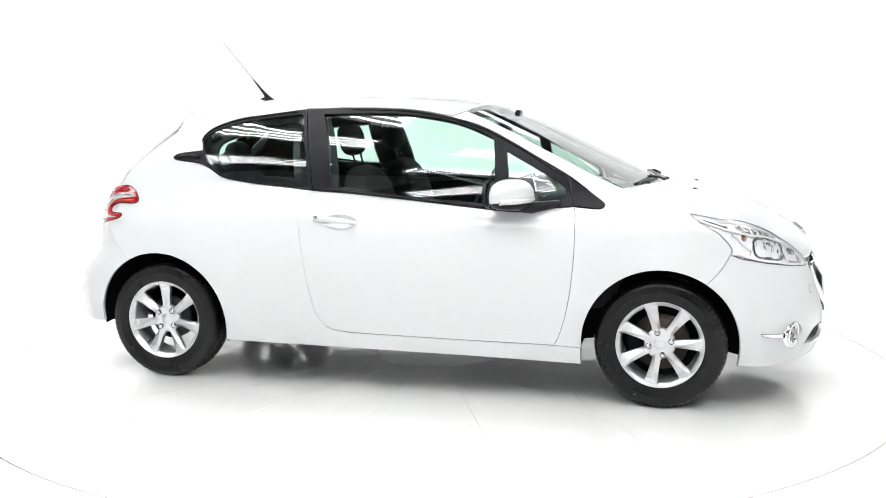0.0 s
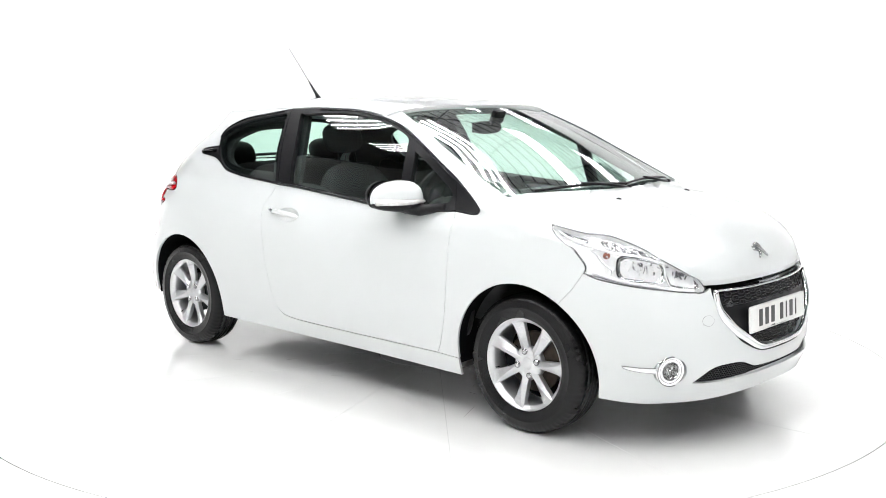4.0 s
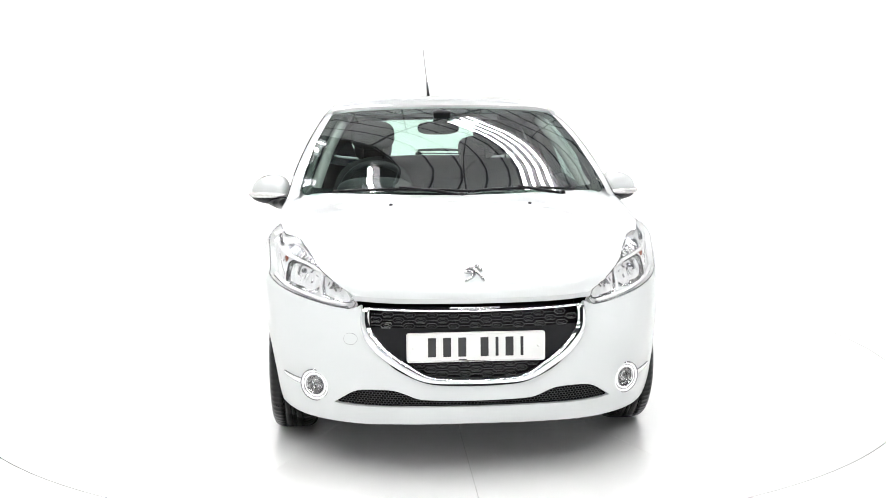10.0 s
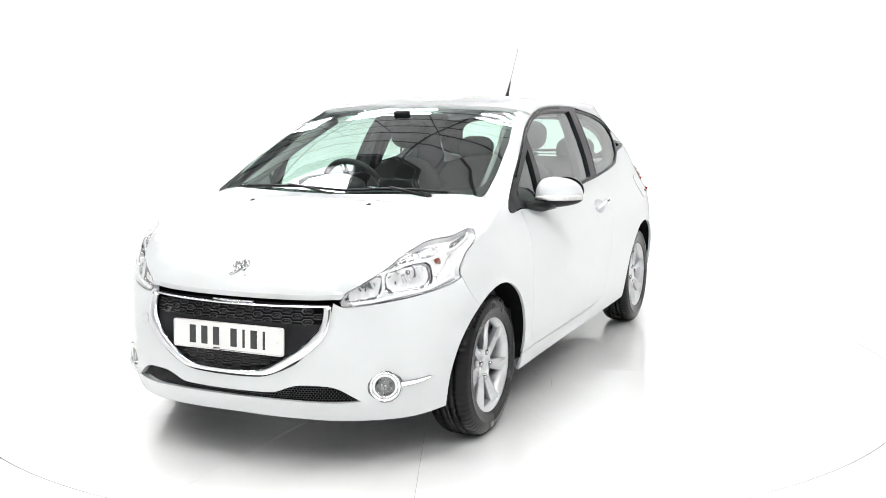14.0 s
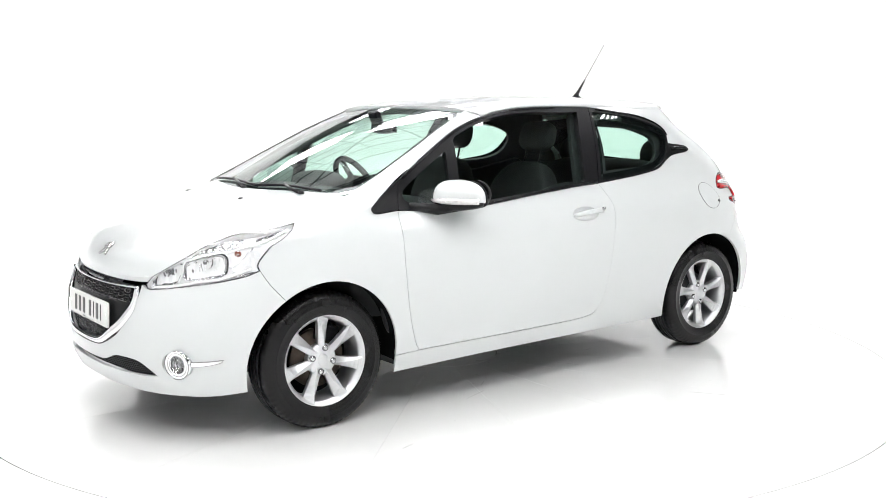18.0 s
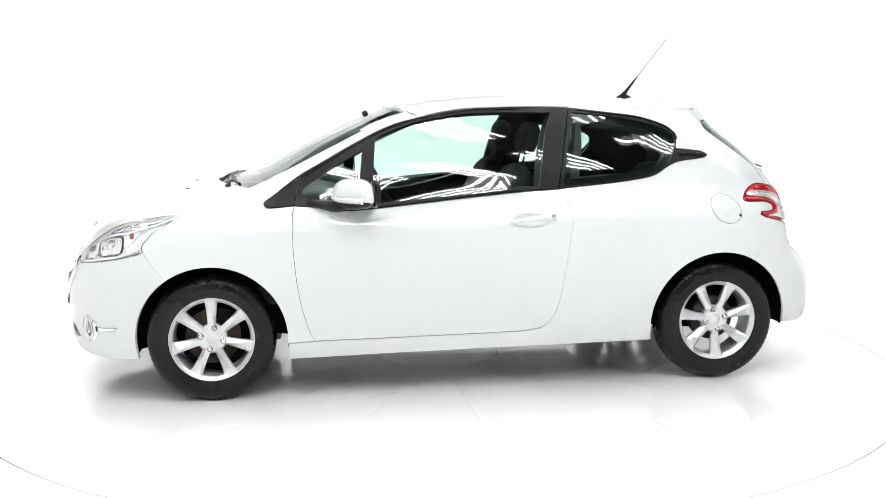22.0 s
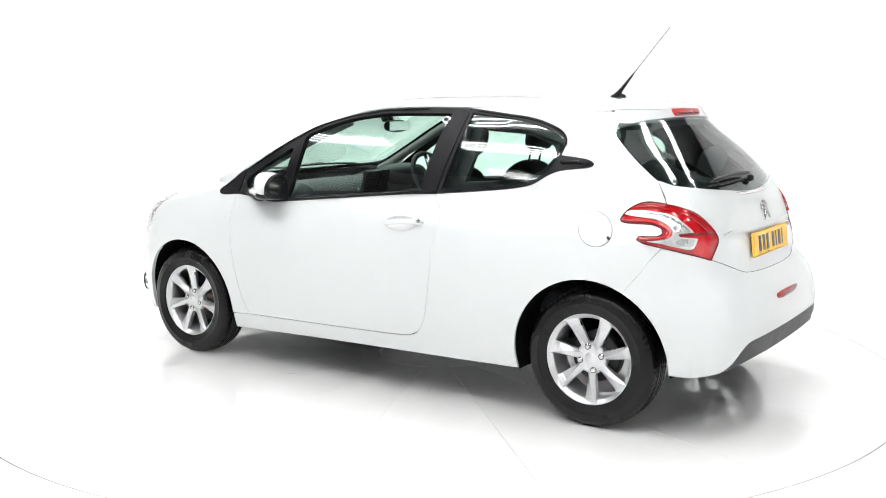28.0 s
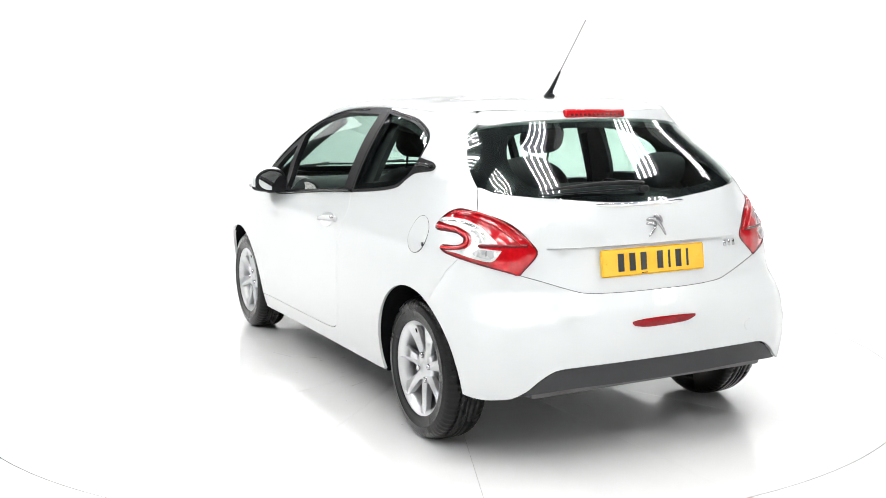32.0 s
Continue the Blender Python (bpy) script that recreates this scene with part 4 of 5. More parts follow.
v, f = ribbon(p, np.interp(np.linspace(-1, 1, len(p)), [-1, -0.8, 0.8, 1], [0.002, 0.008, 0.008, 0.002]), 8, squash=0.5, up=(1, 0, 0))
mesh_ob("name_strip", v, f, CHROME, tailgate, "chrome strip with no letters")
panel("plate_ledge", side, mirrored([(UR, 0.858), (-3.05, 0.856), (-2.98, 0.846, 1), (-3.05, 0.843), (UR, 0.842)], UR), PAINT, tailgate, lift=0.010, depth=0.012, step=0.02)


# ---- head lamps ----
def bowl(center, axis, r, depth, parent, material, name="reflector", n=24):
    """A round reflector, open towards axis, with a lip."""
    prof = [(0.002, -depth), (r * 0.45, -depth * 0.85), (r * 0.78, -depth * 0.5), (r, 0), (r * 1.06, 0.003), (r * 1.06, -0.004)]
    v, f = lathe(prof, n)
    q = Vector(axis).to_track_quat("Y", "Z").to_matrix()
    return mesh_ob(name, [q @ Vector(x) + Vector(center) for x in v], f, material, parent)


def spot(chart, u, w, lift, flip):
    p, n = on_chart(chart, np.array([(u, w)]), lift, flip)
    return p[0], n[0]


def head_lamp(flip):
    outline = HEADLAMP_TOP + HEADLAMP_LOW + HEADLAMP_BACK
    lampo = panel("head_lamp", body, inset(outline, 0.002), CLEAR, car, lift=0.001, depth=0.004, flip=flip, step=0.04, label="clear head lamp with chrome reflectors and amber indicator")
    lampo.visible_shadow = False
    panel("housing", body, inset(outline, 0.003), LAMPWHITE, lampo, lift=-0.026, depth=0.004, flip=flip, step=0.03)
    q = path(inset(outline, 0.003), 0.03)
    p, n = on_chart(body, q, -0.002, flip)
    v, f = ribbon(p, 0.0017, 6, True, up=(0.4, 0.0, 0.9))
    mesh_ob("seal", v, f, CHROMEDARK, lampo, "thin dark seal")
    q = path(inset(outline, 0.005), 0.03)
    p, n = on_chart(body, q, 0.0, flip)
    k = len(q)
    v = list(p - n * 0.004) + list(p - n * 0.028)
    mesh_ob("housing_wall", v, [(i, (i + 1) % k, k + (i + 1) % k, k + i) for i in range(k)], LAMPWHITE, lampo)
    main = [(0.591, 0.818), (0.563, 0.836), (0.489, 0.850), (0.445, 0.845), (0.426, 0.790), (0.424, 0.735), (0.452, 0.712), (0.507, 0.704), (0.573, 0.702), (0.597, 0.714)]
    nose = [(0.750, 0.680), (0.730, 0.728), (0.684, 0.775), (0.630, 0.805), (0.612, 0.790), (0.616, 0.720), (0.638, 0.688), (0.694, 0.674), (0.735, 0.672)]
    day = [(0.572, 0.845), (0.565, 0.870), (0.525, 0.908), (0.433, 0.960), (0.360, 0.980), (0.340, 0.965), (0.362, 0.925), (0.405, 0.895), (0.48, 0.888), (0.545, 0.870)]
    turn = [(0.428, 0.868), (0.372, 0.900), (0.322, 0.890), (0.312, 0.850), (0.345, 0.790), (0.400, 0.745), (0.412, 0.790), (0.418, 0.835)]
    fin = [(0.290, 0.962), (0.228, 0.992), (0.175, 1.008), (0.170, 0.990), (0.228, 0.966), (0.290, 0.938)]
    for name, zone, mt, z in (("main_reflector", main, FACET, -0.020), ("main_beam_reflector", nose, DARKFACET, -0.020), ("day_lamp", day, FACET, -0.016), ("indicator_reflector", turn, LAMPWHITE, -0.022), ("rear_fillet", fin, DARKFACET, -0.018)):
        zone = inset(zone, -0.009) if "reflector" in name and zone is not turn else zone
        panel(name, body, zone, mt, lampo, lift=z, depth=0.006, flip=flip, step=0.02, fine=0.015, bulge=-0.016 if "reflector" in name else 0.0)
        p, n = on_chart(body, path(zone, 0.015), z + 0.001, flip)
        v, f = ribbon(p, 0.0016, 5, True, up=(0.4, 0.0, 0.9))
        mesh_ob("zone_rim", v, f, CHROME if name != "rear_fillet" else CHROMEDARK, lampo)
    fwd = np.array([1.0, 0.25 if not flip else -0.25, 0.12])
    for u, w, r in ((0.505, 0.775, 0.030), (0.678, 0.726, 0.022)):
        c, n = spot(body, u, w, -0.026, flip)
        ax = fwd * 0.5 + n * 0.7
        bowl(c, ax, r, r * 0.75, lampo, FACET)
        c2, _ = spot(body, u, w, -0.020, flip)
        v, f = lathe([(0.0, 0.010), (0.008, 0.008), (0.010, 0.0), (0.010, -0.02)], 10)
        qq = Vector(ax).to_track_quat("Y", "Z").to_matrix()
        mesh_ob("bulb", [qq @ Vector(x) + Vector(c2) for x in v], f, CHROMEDARK, lampo)
    # random pale and dark strokes painted in for the reflectors' broken reflections
    rnd = random.Random(5)
    for zone, count, tones in ((main, 26, (CHROMEDARK, LAMPWHITE, CHROME)), (nose, 22, (CHROMEDARK, CHROMEDARK, LAMPWHITE)), (turn, 8, (CHROMEDARK, LAMPWHITE, CHROME)), (day, 24, (CHROMEDARK, CHROME, LAMPWHITE)), (outline, 60, (CHROME, LAMPWHITE, CHROME))):
        lp = path(inset(zone, 0.008), 0.02)
        lo, hi = lp.min(0), lp.max(0)
        for k in range(count):
            a = np.array([rnd.uniform(lo[0], hi[0]), rnd.uniform(lo[1], hi[1])])
            b = a + np.array([rnd.uniform(-0.010, 0.010), rnd.uniform(0.010, 0.035)])
            tone, r = rnd.choice(tones), rnd.uniform(0.0012, 0.0035) * (0.5 if zone is outline else 1)
            if inside(lp, np.array([a, b])).all():
                p, n = on_chart(body, np.array([a, (a + b) / 2 + [0.002, 0], b]), -0.018, flip)
                v, f = ribbon(p, r, 5, up=(0.6, 0, 0.3))
                mesh_ob("painted_reflection", v, f, tone, lampo)
    # dark arc behind the main reflector, amber bulb
    p, n = on_chart(body, path([(0.520, 0.855), (0.485, 0.862), (0.440, 0.860), (0.415, 0.800), (0.414, 0.735), (0.422, 0.720)], 0.015, False), -0.016, flip)
    v, f = ribbon(p, 0.0038, 6, up=(0.4, 0, 0.9))
    mesh_ob("arc", v, f, BLACK, lampo, "thin black arc round the reflector")
    c, n = spot(body, 0.372, 0.845, -0.036, flip)
    v, f = lathe([(0.0, 0.018), (0.012, 0.014), (0.019, 0.0), (0.021, -0.01)], 14)
    qq = Vector(n + fwd * 0.3).to_track_quat("Y", "Z").to_matrix()
    mesh_ob("indicator_bulb", [qq @ Vector(x) + Vector(c) for x in v], f, ORANGE, lampo, "amber indicator bulb")
    # bright bars between the lamps
    for pts, r, mt in (([(0.155, 1.016), (0.22, 0.955), (0.30, 0.915), (0.40, 0.878), (0.50, 0.868), (0.575, 0.838), (0.66, 0.805), (0.73, 0.750)], 0.007, LAMPWHITE),
                       ([(0.590, 0.845), (0.604, 0.79), (0.607, 0.72), (0.622, 0.682)], 0.006, LAMPWHITE),
                       ([(0.32, 0.738), (0.43, 0.704), (0.54, 0.686), (0.65, 0.668), (0.73, 0.659)], 0.008, LAMPWHITE),
                       ([(0.31, 0.726), (0.43, 0.698), (0.54, 0.679), (0.65, 0.662), (0.74, 0.652)], 0.0028, CHROMEDARK)):
        q = path(pts, 0.02, False)
        p, n = on_chart(body, q, -0.016, flip)
        v, f = ribbon(p, r, 8, squash=0.7, up=(0.6, 0, 0.8))
        mesh_ob("divider", v, f, mt, lampo)
    for k in range(11):
        u = 0.36 + 0.019 * k
        e = np.interp(u, [0.338, 0.433, 0.525, 0.572], [0.976, 0.955, 0.904, 0.860])
        b = np.interp(u, [0.338, 0.362, 0.405, 0.48, 0.545, 0.58], [0.975, 0.930, 0.900, 0.894, 0.876, 0.85])
        p, n = on_chart(body, path([(u, e), (u + 0.006, b)], 0.02, False), -0.018, flip)
        v, f = ribbon(p, 0.0045, 6, up=(0.3, 0, 1))
        mesh_ob("lens_rib", v, f, LAMPWHITE if k % 2 else CHROMEDARK, lampo)


CHROMEDARK = mat("dark_plated_steel", (0.30, 0.30, 0.31), 0.2, metal=1.0, vary=0.1)
both(head_lamp)


# ---- fog lamps ----
def fog_lamp(flip):
    c, n = spot(body, 0.619, 0.338, -0.01, flip)
    sgn = -1 if flip else 1
    ax = Vector((n[0] + 0.5, n[1], n[2]))
    q = ax.to_track_quat("Y", "Z").to_matrix()
    ring = [(0.036, 0.004), (0.039, 0.010), (0.043, 0.011), (0.050, 0.008), (0.055, 0.015), (0.061, 0.013), (0.063, -0.02)]
    v, f = lathe(ring, 32)
    fog = mesh_ob("fog_lamp", [q @ Vector(x) + Vector(c) for x in v], f, CHROME, car, "round fog lamp in a chrome ring with a side blade")
    bowl(Vector(c) + ax * 0.002, ax, 0.037, 0.028, fog, FACET)
    v, f = lathe([(0.0, 0.012), (0.02, 0.011), (0.036, 0.006)], 24)
    ob = mesh_ob("lens", [q @ Vector(x) + Vector(c) for x in v], f, CLEAR, fog)
    # dark outlines stand in for dark reflections on the chrome ring's edges
    for r, z, th in ((0.038, 0.0095, 0.0016), (0.0625, 0.012, 0.0016), (0.050, 0.009, 0.001)):
        an = np.linspace(0, 2 * math.pi, 32, endpoint=False)
        v, f = ribbon([q @ Vector((r * math.cos(x), z, r * math.sin(x))) + Vector(c) for x in an], th, 5, True, up=tuple(ax))
        mesh_ob("ring_line", v, f, CHROMEDARK, fog)
    # pale and dark strokes painted in for reflections inside the fog lamp
    rnd = random.Random(3)
    for k in range(16):
        a0, r0 = rnd.uniform(0, 6.28), rnd.uniform(0.006, 0.026)
        p0 = np.array([r0 * math.cos(a0), 0.002, r0 * math.sin(a0)])
        p1 = p0 + np.array([rnd.uniform(-0.006, 0.006), 0, rnd.uniform(-0.012, 0.012)])
        v, f = ribbon([q @ Vector(p0) + Vector(c), q @ Vector(p1) + Vector(c)], rnd.uniform(0.001, 0.003), 5, up=tuple(ax))
        mesh_ob("painted_reflection", v, f, rnd.choice((LAMPWHITE, CHROMEDARK, LAMPWHITE, BLACK)), fog)
    v, f = lathe([(0.0, 0.006), (0.006, 0.004), (0.008, -0.02)], 12)
    mesh_ob("bulb", [q @ Vector(x) + Vector(c) for x in v], f, SATIN, fog)
    blade = [(0.566, 0.353, 1), (0.50, 0.356), (0.46, 0.360), (0.436, 0.361), (0.442, 0.351), (0.47, 0.342), (0.515, 0.334), (0.566, 0.331, 1)]
    panel("blade", body, blade, CHROMEDARK, fog, lift=0.004, depth=0.008, flip=flip, step=0.02, fine=0.015, label="slim chrome blade")
    panel("blade_face", body, inset(blade, 0.0025), CHROME, fog, lift=0.0048, depth=0.003, flip=flip, step=0.02, fine=0.015)


both(fog_lamp)
a = np.linspace(0, 2 * math.pi, 24, endpoint=False)
tow = [(2 * UF - 0.775 + 0.027 * math.cos(t), 0.535 + 0.021 * math.sin(t)) for t in a]
cover = panel("tow_cover", body, tow, PAINT, front_bumper, lift=0.0012, depth=0.006, label="round white tow-eye cover")
p, n = on_chart(body, np.array(tow), 0.0008)
v, f = ribbon(p, 0.0006, 5, True, up=tuple(n[0]))
mesh_ob("gap", v, f, GREYPL, cover)
tow = [(-3.680 + 0.024 * math.cos(t), 0.478 + 0.026 * math.sin(t)) for t in a]
panel("tow_cover", side, tow, PAINT, rear_bumper, lift=0.0012, depth=0.006)


# ---- tail lamps ----
def tail_lamp(flip):
    lampo = panel("tail_lamp", side, inset(TAIL_LAMP, 0.001), RED, car, lift=-0.002, depth=0.03, flip=flip, step=0.025, bulge=0.012, fine=0.012, label="red and clear claw-shaped tail lamp")
    clear = [(-2.642, 0.943), (-2.661, 0.957), (-2.731, 0.957), (-2.789, 0.937), (-2.824, 0.902), (-2.848, 0.868, 1), (-2.801, 0.867, 1), (-2.801, 0.853, 1), (-2.859, 0.843, 1), (-2.836, 0.803), (-2.789, 0.813), (-2.743, 0.830), (-2.700, 0.838), (-2.743, 0.843),
             (-2.768, 0.852), (-2.780, 0.874), (-2.768, 0.904), (-2.731, 0.926), (-2.684, 0.934)]
    lens = panel("clear_lens", side, clear, LENS, lampo, lift=0.0105, depth=0.006, flip=flip, step=0.02, fine=0.012, label="clear reversing lens")
    for line, r, mt in (([(-2.665, 0.945), (-2.73, 0.945), (-2.785, 0.922), (-2.815, 0.885)], 0.0035, CHROME), ([(-2.70, 0.951), (-2.77, 0.938), (-2.81, 0.905), (-2.832, 0.875)], 0.002, CHROMEDARK)):
        p, n = on_chart(side, path(line, 0.012, False), 0.0105, flip)
        v, f = ribbon(p, r, 6, up=(0, 1, 0.1))
        mesh_ob("reflector", v, f, mt, lens)
    # flat toned patches painted in for the grey glints in the clear lens
    for bowl, mt in (([(-2.757, 0.925), (-2.785, 0.912), (-2.803, 0.888), (-2.807, 0.872, 1), (-2.790, 0.872, 1), (-2.780, 0.895)], GREYFACET), ([(-2.806, 0.906), (-2.824, 0.886), (-2.834, 0.871, 1), (-2.815, 0.871, 1), (-2.808, 0.888)], GREYFACET),
                     ([(-2.800, 0.848, 1), (-2.848, 0.840, 1), (-2.833, 0.812), (-2.800, 0.820), (-2.785, 0.832)], GREYFACET)):
        panel("glint_patch", side, bowl, mt, lens, lift=0.012, depth=0.003, flip=flip, step=0.012, fine=0.008)
    tube = path([(-2.634, 0.922), (-2.684, 0.921), (-2.728, 0.914), (-2.762, 0.890), (-2.762, 0.866), (-2.739, 0.852), (-2.706, 0.849), (-2.680, 0.849)], 0.012, False)
    p, n = on_chart(side, tube, 0.007, flip)
    v, f = ribbon(p, 0.0065, 8, up=(0, 1, 0.1))
    mesh_ob("light_guide", v, f, RED, lampo, "bright red light guide")
    for line, r in (([(-2.69, 0.975), (-2.76, 0.972), (-2.83, 0.940), (-2.88, 0.895), (-2.91, 0.86)], 0.003), ([(-2.70, 0.985), (-2.79, 0.980), (-2.86, 0.945), (-2.91, 0.897), (-2.935, 0.86)], 0.003)):
        p, n = on_chart(side, path(line, 0.012, False), 0.009, flip)
        v, f = ribbon(p, r, 6, up=(0, 1, 0.1))
        mesh_ob("light_guide", v, f, RED, lampo)
    p, n = on_chart(side, path([(-2.797, 0.861), (-2.86, 0.861), (-2.925, 0.860)], 0.012, False), 0.009, flip)
    v, f = ribbon(p, 0.005, 6, up=(0, 0, 1))
    mesh_ob("divider", v, f, DEEPRED, lampo, "dark red bar across the lamp")
    q = path(inset(TAIL_LAMP, 0.002), 0.015)
    p, n = on_chart(side, q, 0.0, flip)
    v, f = ribbon(p, 0.0035, 6, True, up=(0.3, 0.8, 0.2))
    mesh_ob("seal", v, f, DEEPRED, lampo, "dark red rim")


LENS = mat("clear_grey_lens", (0.66, 0.65, 0.64), 0.15, metal=0.35, vary=0.3, scale=70, coat=0.6, bump=0.4, bscale=120)
both(tail_lamp)
brake = part("brake_lamp", box_bm(0.035, 0.315, 0.038, 0.012, 3, m=pose(-2.636, 0.005, 1.366, 0, 12, 0)), RED, car, "red high-level brake lamp under the spoiler", True)
for k in range(12):
    part("diode", box_bm(0.004, 0.014, 0.010, 0.002, 1, m=pose(-2.656, -0.118 + 0.0225 * k, 1.362, 0, 12, 0)), DEEPRED, brake)
FOGRED = mat("dark_red_fog_lens", (0.24, 0.004, 0.008), 0.12, vary=0.3, scale=80, spec=0.4, bump=0.2, bscale=200)
panel("rear_fog_lamp", side, [(-3.228, 0.553), (-3.27, 0.560), (-3.35, 0.562), (-3.466, 0.556), (-3.431, 0.533), (-3.291, 0.527), (-3.236, 0.536)], FOGRED, rear_bumper, lift=0.001, depth=0.01, bulge=0.006, step=0.015, fine=0.015, label="slim red rear fog lamp")


# ---- door mirrors, handles and small fittings ----
def superell(c, r, e=2.4, nu=24, nv=14, cut=None):
    """A rounded block; cut shapes it by a function of a unit place."""
    v, f = [], []
    for j in range(nv + 1):
        th = math.pi * j / nv
        for i in range(nu):
            ph = 2 * math.pi * i / nu
            q = np.array([math.sin(th) * math.cos(ph), math.sin(th) * math.sin(ph), math.cos(th)])
            q = q / (np.abs(q) ** e).sum() ** (1 / e)
            if cut:
                q = cut(q)
            v.append(np.array(c) + q * np.array(r))
    for j in range(nv):
        for i in range(nu):
            k = (i + 1) % nu
            f.append((j * nu + i, (j + 1) * nu + i, (j + 1) * nu + k, j * nu + k))
    return v, f


def door_mirror(flip):
    s = -1 if flip else 1
    unit = new("door_mirror")
    unit.parent = car
    unit["label"] = "white door mirror with black foot and side repeater"

    def shell(q, kind):
        out = (q[1] + 1) / 2
        front = -0.566 - 0.145 * out ** 1.6
        up, down = 0.106 * (1.0 - 0.30 * out ** 2), 0.042 * (1.25 - 0.5 * out)
        wide = 0.1
        if kind == "cap":
            rear, z = -0.785, 0.963 + q[2] * (up if q[2] > 0 else 0.012)
        elif kind == "lower":
            rear, z = -0.772, 0.962 + min(q[2], 0) * down
        else:
            front, rear, wide = -0.766, -0.790, 0.091
            z = 0.963 + q[2] * (up * 0.90 if q[2] > 0 else down * 0.9)
        return np.array([rear + (front - rear) * (q[0] + 1) / 2, 0.884 + wide * q[1], z])
    for name, kind, mt, text in (("cap", "cap", PAINT, "white mirror cap"), ("lower_shell", "lower", BLACK, ""), ("rear_housing", "back", BLACK, "black rear housing")):
        v, f = superell((0, 0, 0), (1, 1, 1), 3.0, 32, 18, lambda q: shell(q, kind))
        if flip:
            v = [x * np.array([1, -1, 1]) for x in v]
            f = [t[::-1] for t in f]
        mesh_ob(name, v, f, mt, unit, text)
    q = path([(0.800, -0.588, 0), (0.86, -0.596, 0), (0.93, -0.640, 0), (0.982, -0.722, 0)], 0.02, False)
    p = np.array([(b, s * a, 0.972 - 0.006 * i / len(q)) for i, (a, b) in enumerate(q)])
    v, f = ribbon(p, np.interp(np.linspace(0, 1, len(p)), [0, 0.3, 1], [0.006, 0.014, 0.015]), 8)
    mesh_ob("side_repeater", v, f, LENS, unit, "clear side repeater lens")
    foot = np.array([(-0.47, s * 0.788, 0.950), (-0.54, s * 0.800, 0.938), (-0.60, s * 0.825, 0.930), (-0.655, s * 0.865, 0.938)])
    v, f = ribbon(foot, [0.022, 0.032, 0.040, 0.036], 12, squash=0.7)
    mesh_ob("foot", v, f, BLACK, unit, "black mirror foot")
    m = pose(-0.793, s * 0.886, 0.992, 0, 0, 90 + 7 * s) @ pose(0, 0, 0, -4, 0, 0)
    v, f = lathe([(0.0, 0.0), (0.055, 0.0), (0.0558, -0.003)], 32)
    mesh_ob("mirror_glass", [m @ Vector((x * 1.42, y, z * 0.98)) for x, y, z in v], f, MIRROR, unit, "reflecting mirror glass", flat=True)
    v, f = lathe([(0.052, -0.002), (0.058, 0.003), (0.064, 0.0), (0.064, -0.018)], 32)
    mesh_ob("mirror_surround", [m @ Vector((x * 1.40, y, z * 1.02)) for x, y, z in v], f, BLACK, unit)


MIRROR = mat("mirror_silver", (0.9, 0.9, 0.9), 0.01, metal=1.0, vary=0)
both(door_mirror)


def handle(flip):
    unit = new("door_handle")
    unit.parent = car
    unit["label"] = "white pull handle over a scooped recess"
    q, f = triangulate([path(SCOOP, 0.025)], 0.010)
    d = np.clip(1 - ((q[:, 0] + 1.547) / 0.093) ** 2 - ((q[:, 1] - 0.844) / 0.036) ** 2, 0, 1)
    p, n = on_chart(side, q, 0.0, flip)
    p = p - n * (0.026 * d ** 0.8)[:, None]
    mesh_ob("recess", p, f, PAINT, unit)
    line = path([(-1.452, 0.837), (-1.50, 0.843), (-1.60, 0.850), (-1.678, 0.856)], 0.015, False)
    k = np.linspace(0, 1, len(line))
    p, n = on_chart(side, line, 0.0, flip)
    p = p + n * (0.006 + 0.016 * np.sin(math.pi * np.clip(k * 1.1, 0, 1)) ** 0.5)[:, None]
    v, f = ribbon(p, np.interp(k, [0, 0.1, 0.7, 0.97, 1], [0.006, 0.012, 0.013, 0.015, 0.011]), 10, squash=0.6, up=tuple(n[0]))
    mesh_ob("grip", v, f, PAINT, unit)
    c, n = spot(side, -1.662, 0.856, 0.030, flip)
    v, f = lathe([(0.0, 0.002), (0.0075, 0.002), (0.009, -0.012)], 14)
    m = Vector(n).to_track_quat("Y", "Z").to_matrix()
    mesh_ob("lock", [m @ Vector(x) + Vector(c) for x in v], f, CHROMEDARK, unit, "round key lock")


both(handle)
a = np.linspace(0, 2 * math.pi, 36, endpoint=False)
gap = [(-2.530 + 0.064 * math.cos(t), 0.880 + 0.073 * math.sin(t)) for t in a]
flap = panel("fuel_flap", side, [(-2.530 + 0.062 * math.cos(t), 0.880 + 0.071 * math.sin(t)) for t in a], PAINT, car, lift=0.0015, depth=0.004, label="round white fuel flap")
p, n = on_chart(side, np.array(gap), 0.0, False)
v, f = ribbon(p, 0.0010, 6, True, up=(0, 1, 0.2))
mesh_ob("gap", v, f, GREYPL, flap, "dark gap round the flap")
# dark bead on the skin, painted in for the shaded finger notch
p, n = on_chart(side, np.array([(-2.577, 0.851), (-2.583, 0.842)]), 0.001, False)
v, f = ribbon(p, 0.006, 8, up=(0, 1, 0))
mesh_ob("notch_shade", v, f, GREYPL, flap)

# aerial
base = superell((-2.285, 0.008, 1.437), (0.045, 0.016, 0.022), 2.2, 16, 10, lambda q: np.array([q[0] + (0.5 if q[2] < 0.3 else -0.2) * 0.2, q[1] * (1.3 if q[2] < 0 else 0.8), q[2]]))
aerial = mesh_ob("aerial", *base, BLACK, car, "black whip aerial on the roof")
v, f = ribbon([(-2.275, 0.008, 1.44), (-2.30, 0.006, 1.475), (-2.365, 0.002, 1.555)], [0.021, 0.010, 0.0045], 8)
mesh_ob("spring", v, f, BLACK, aerial)
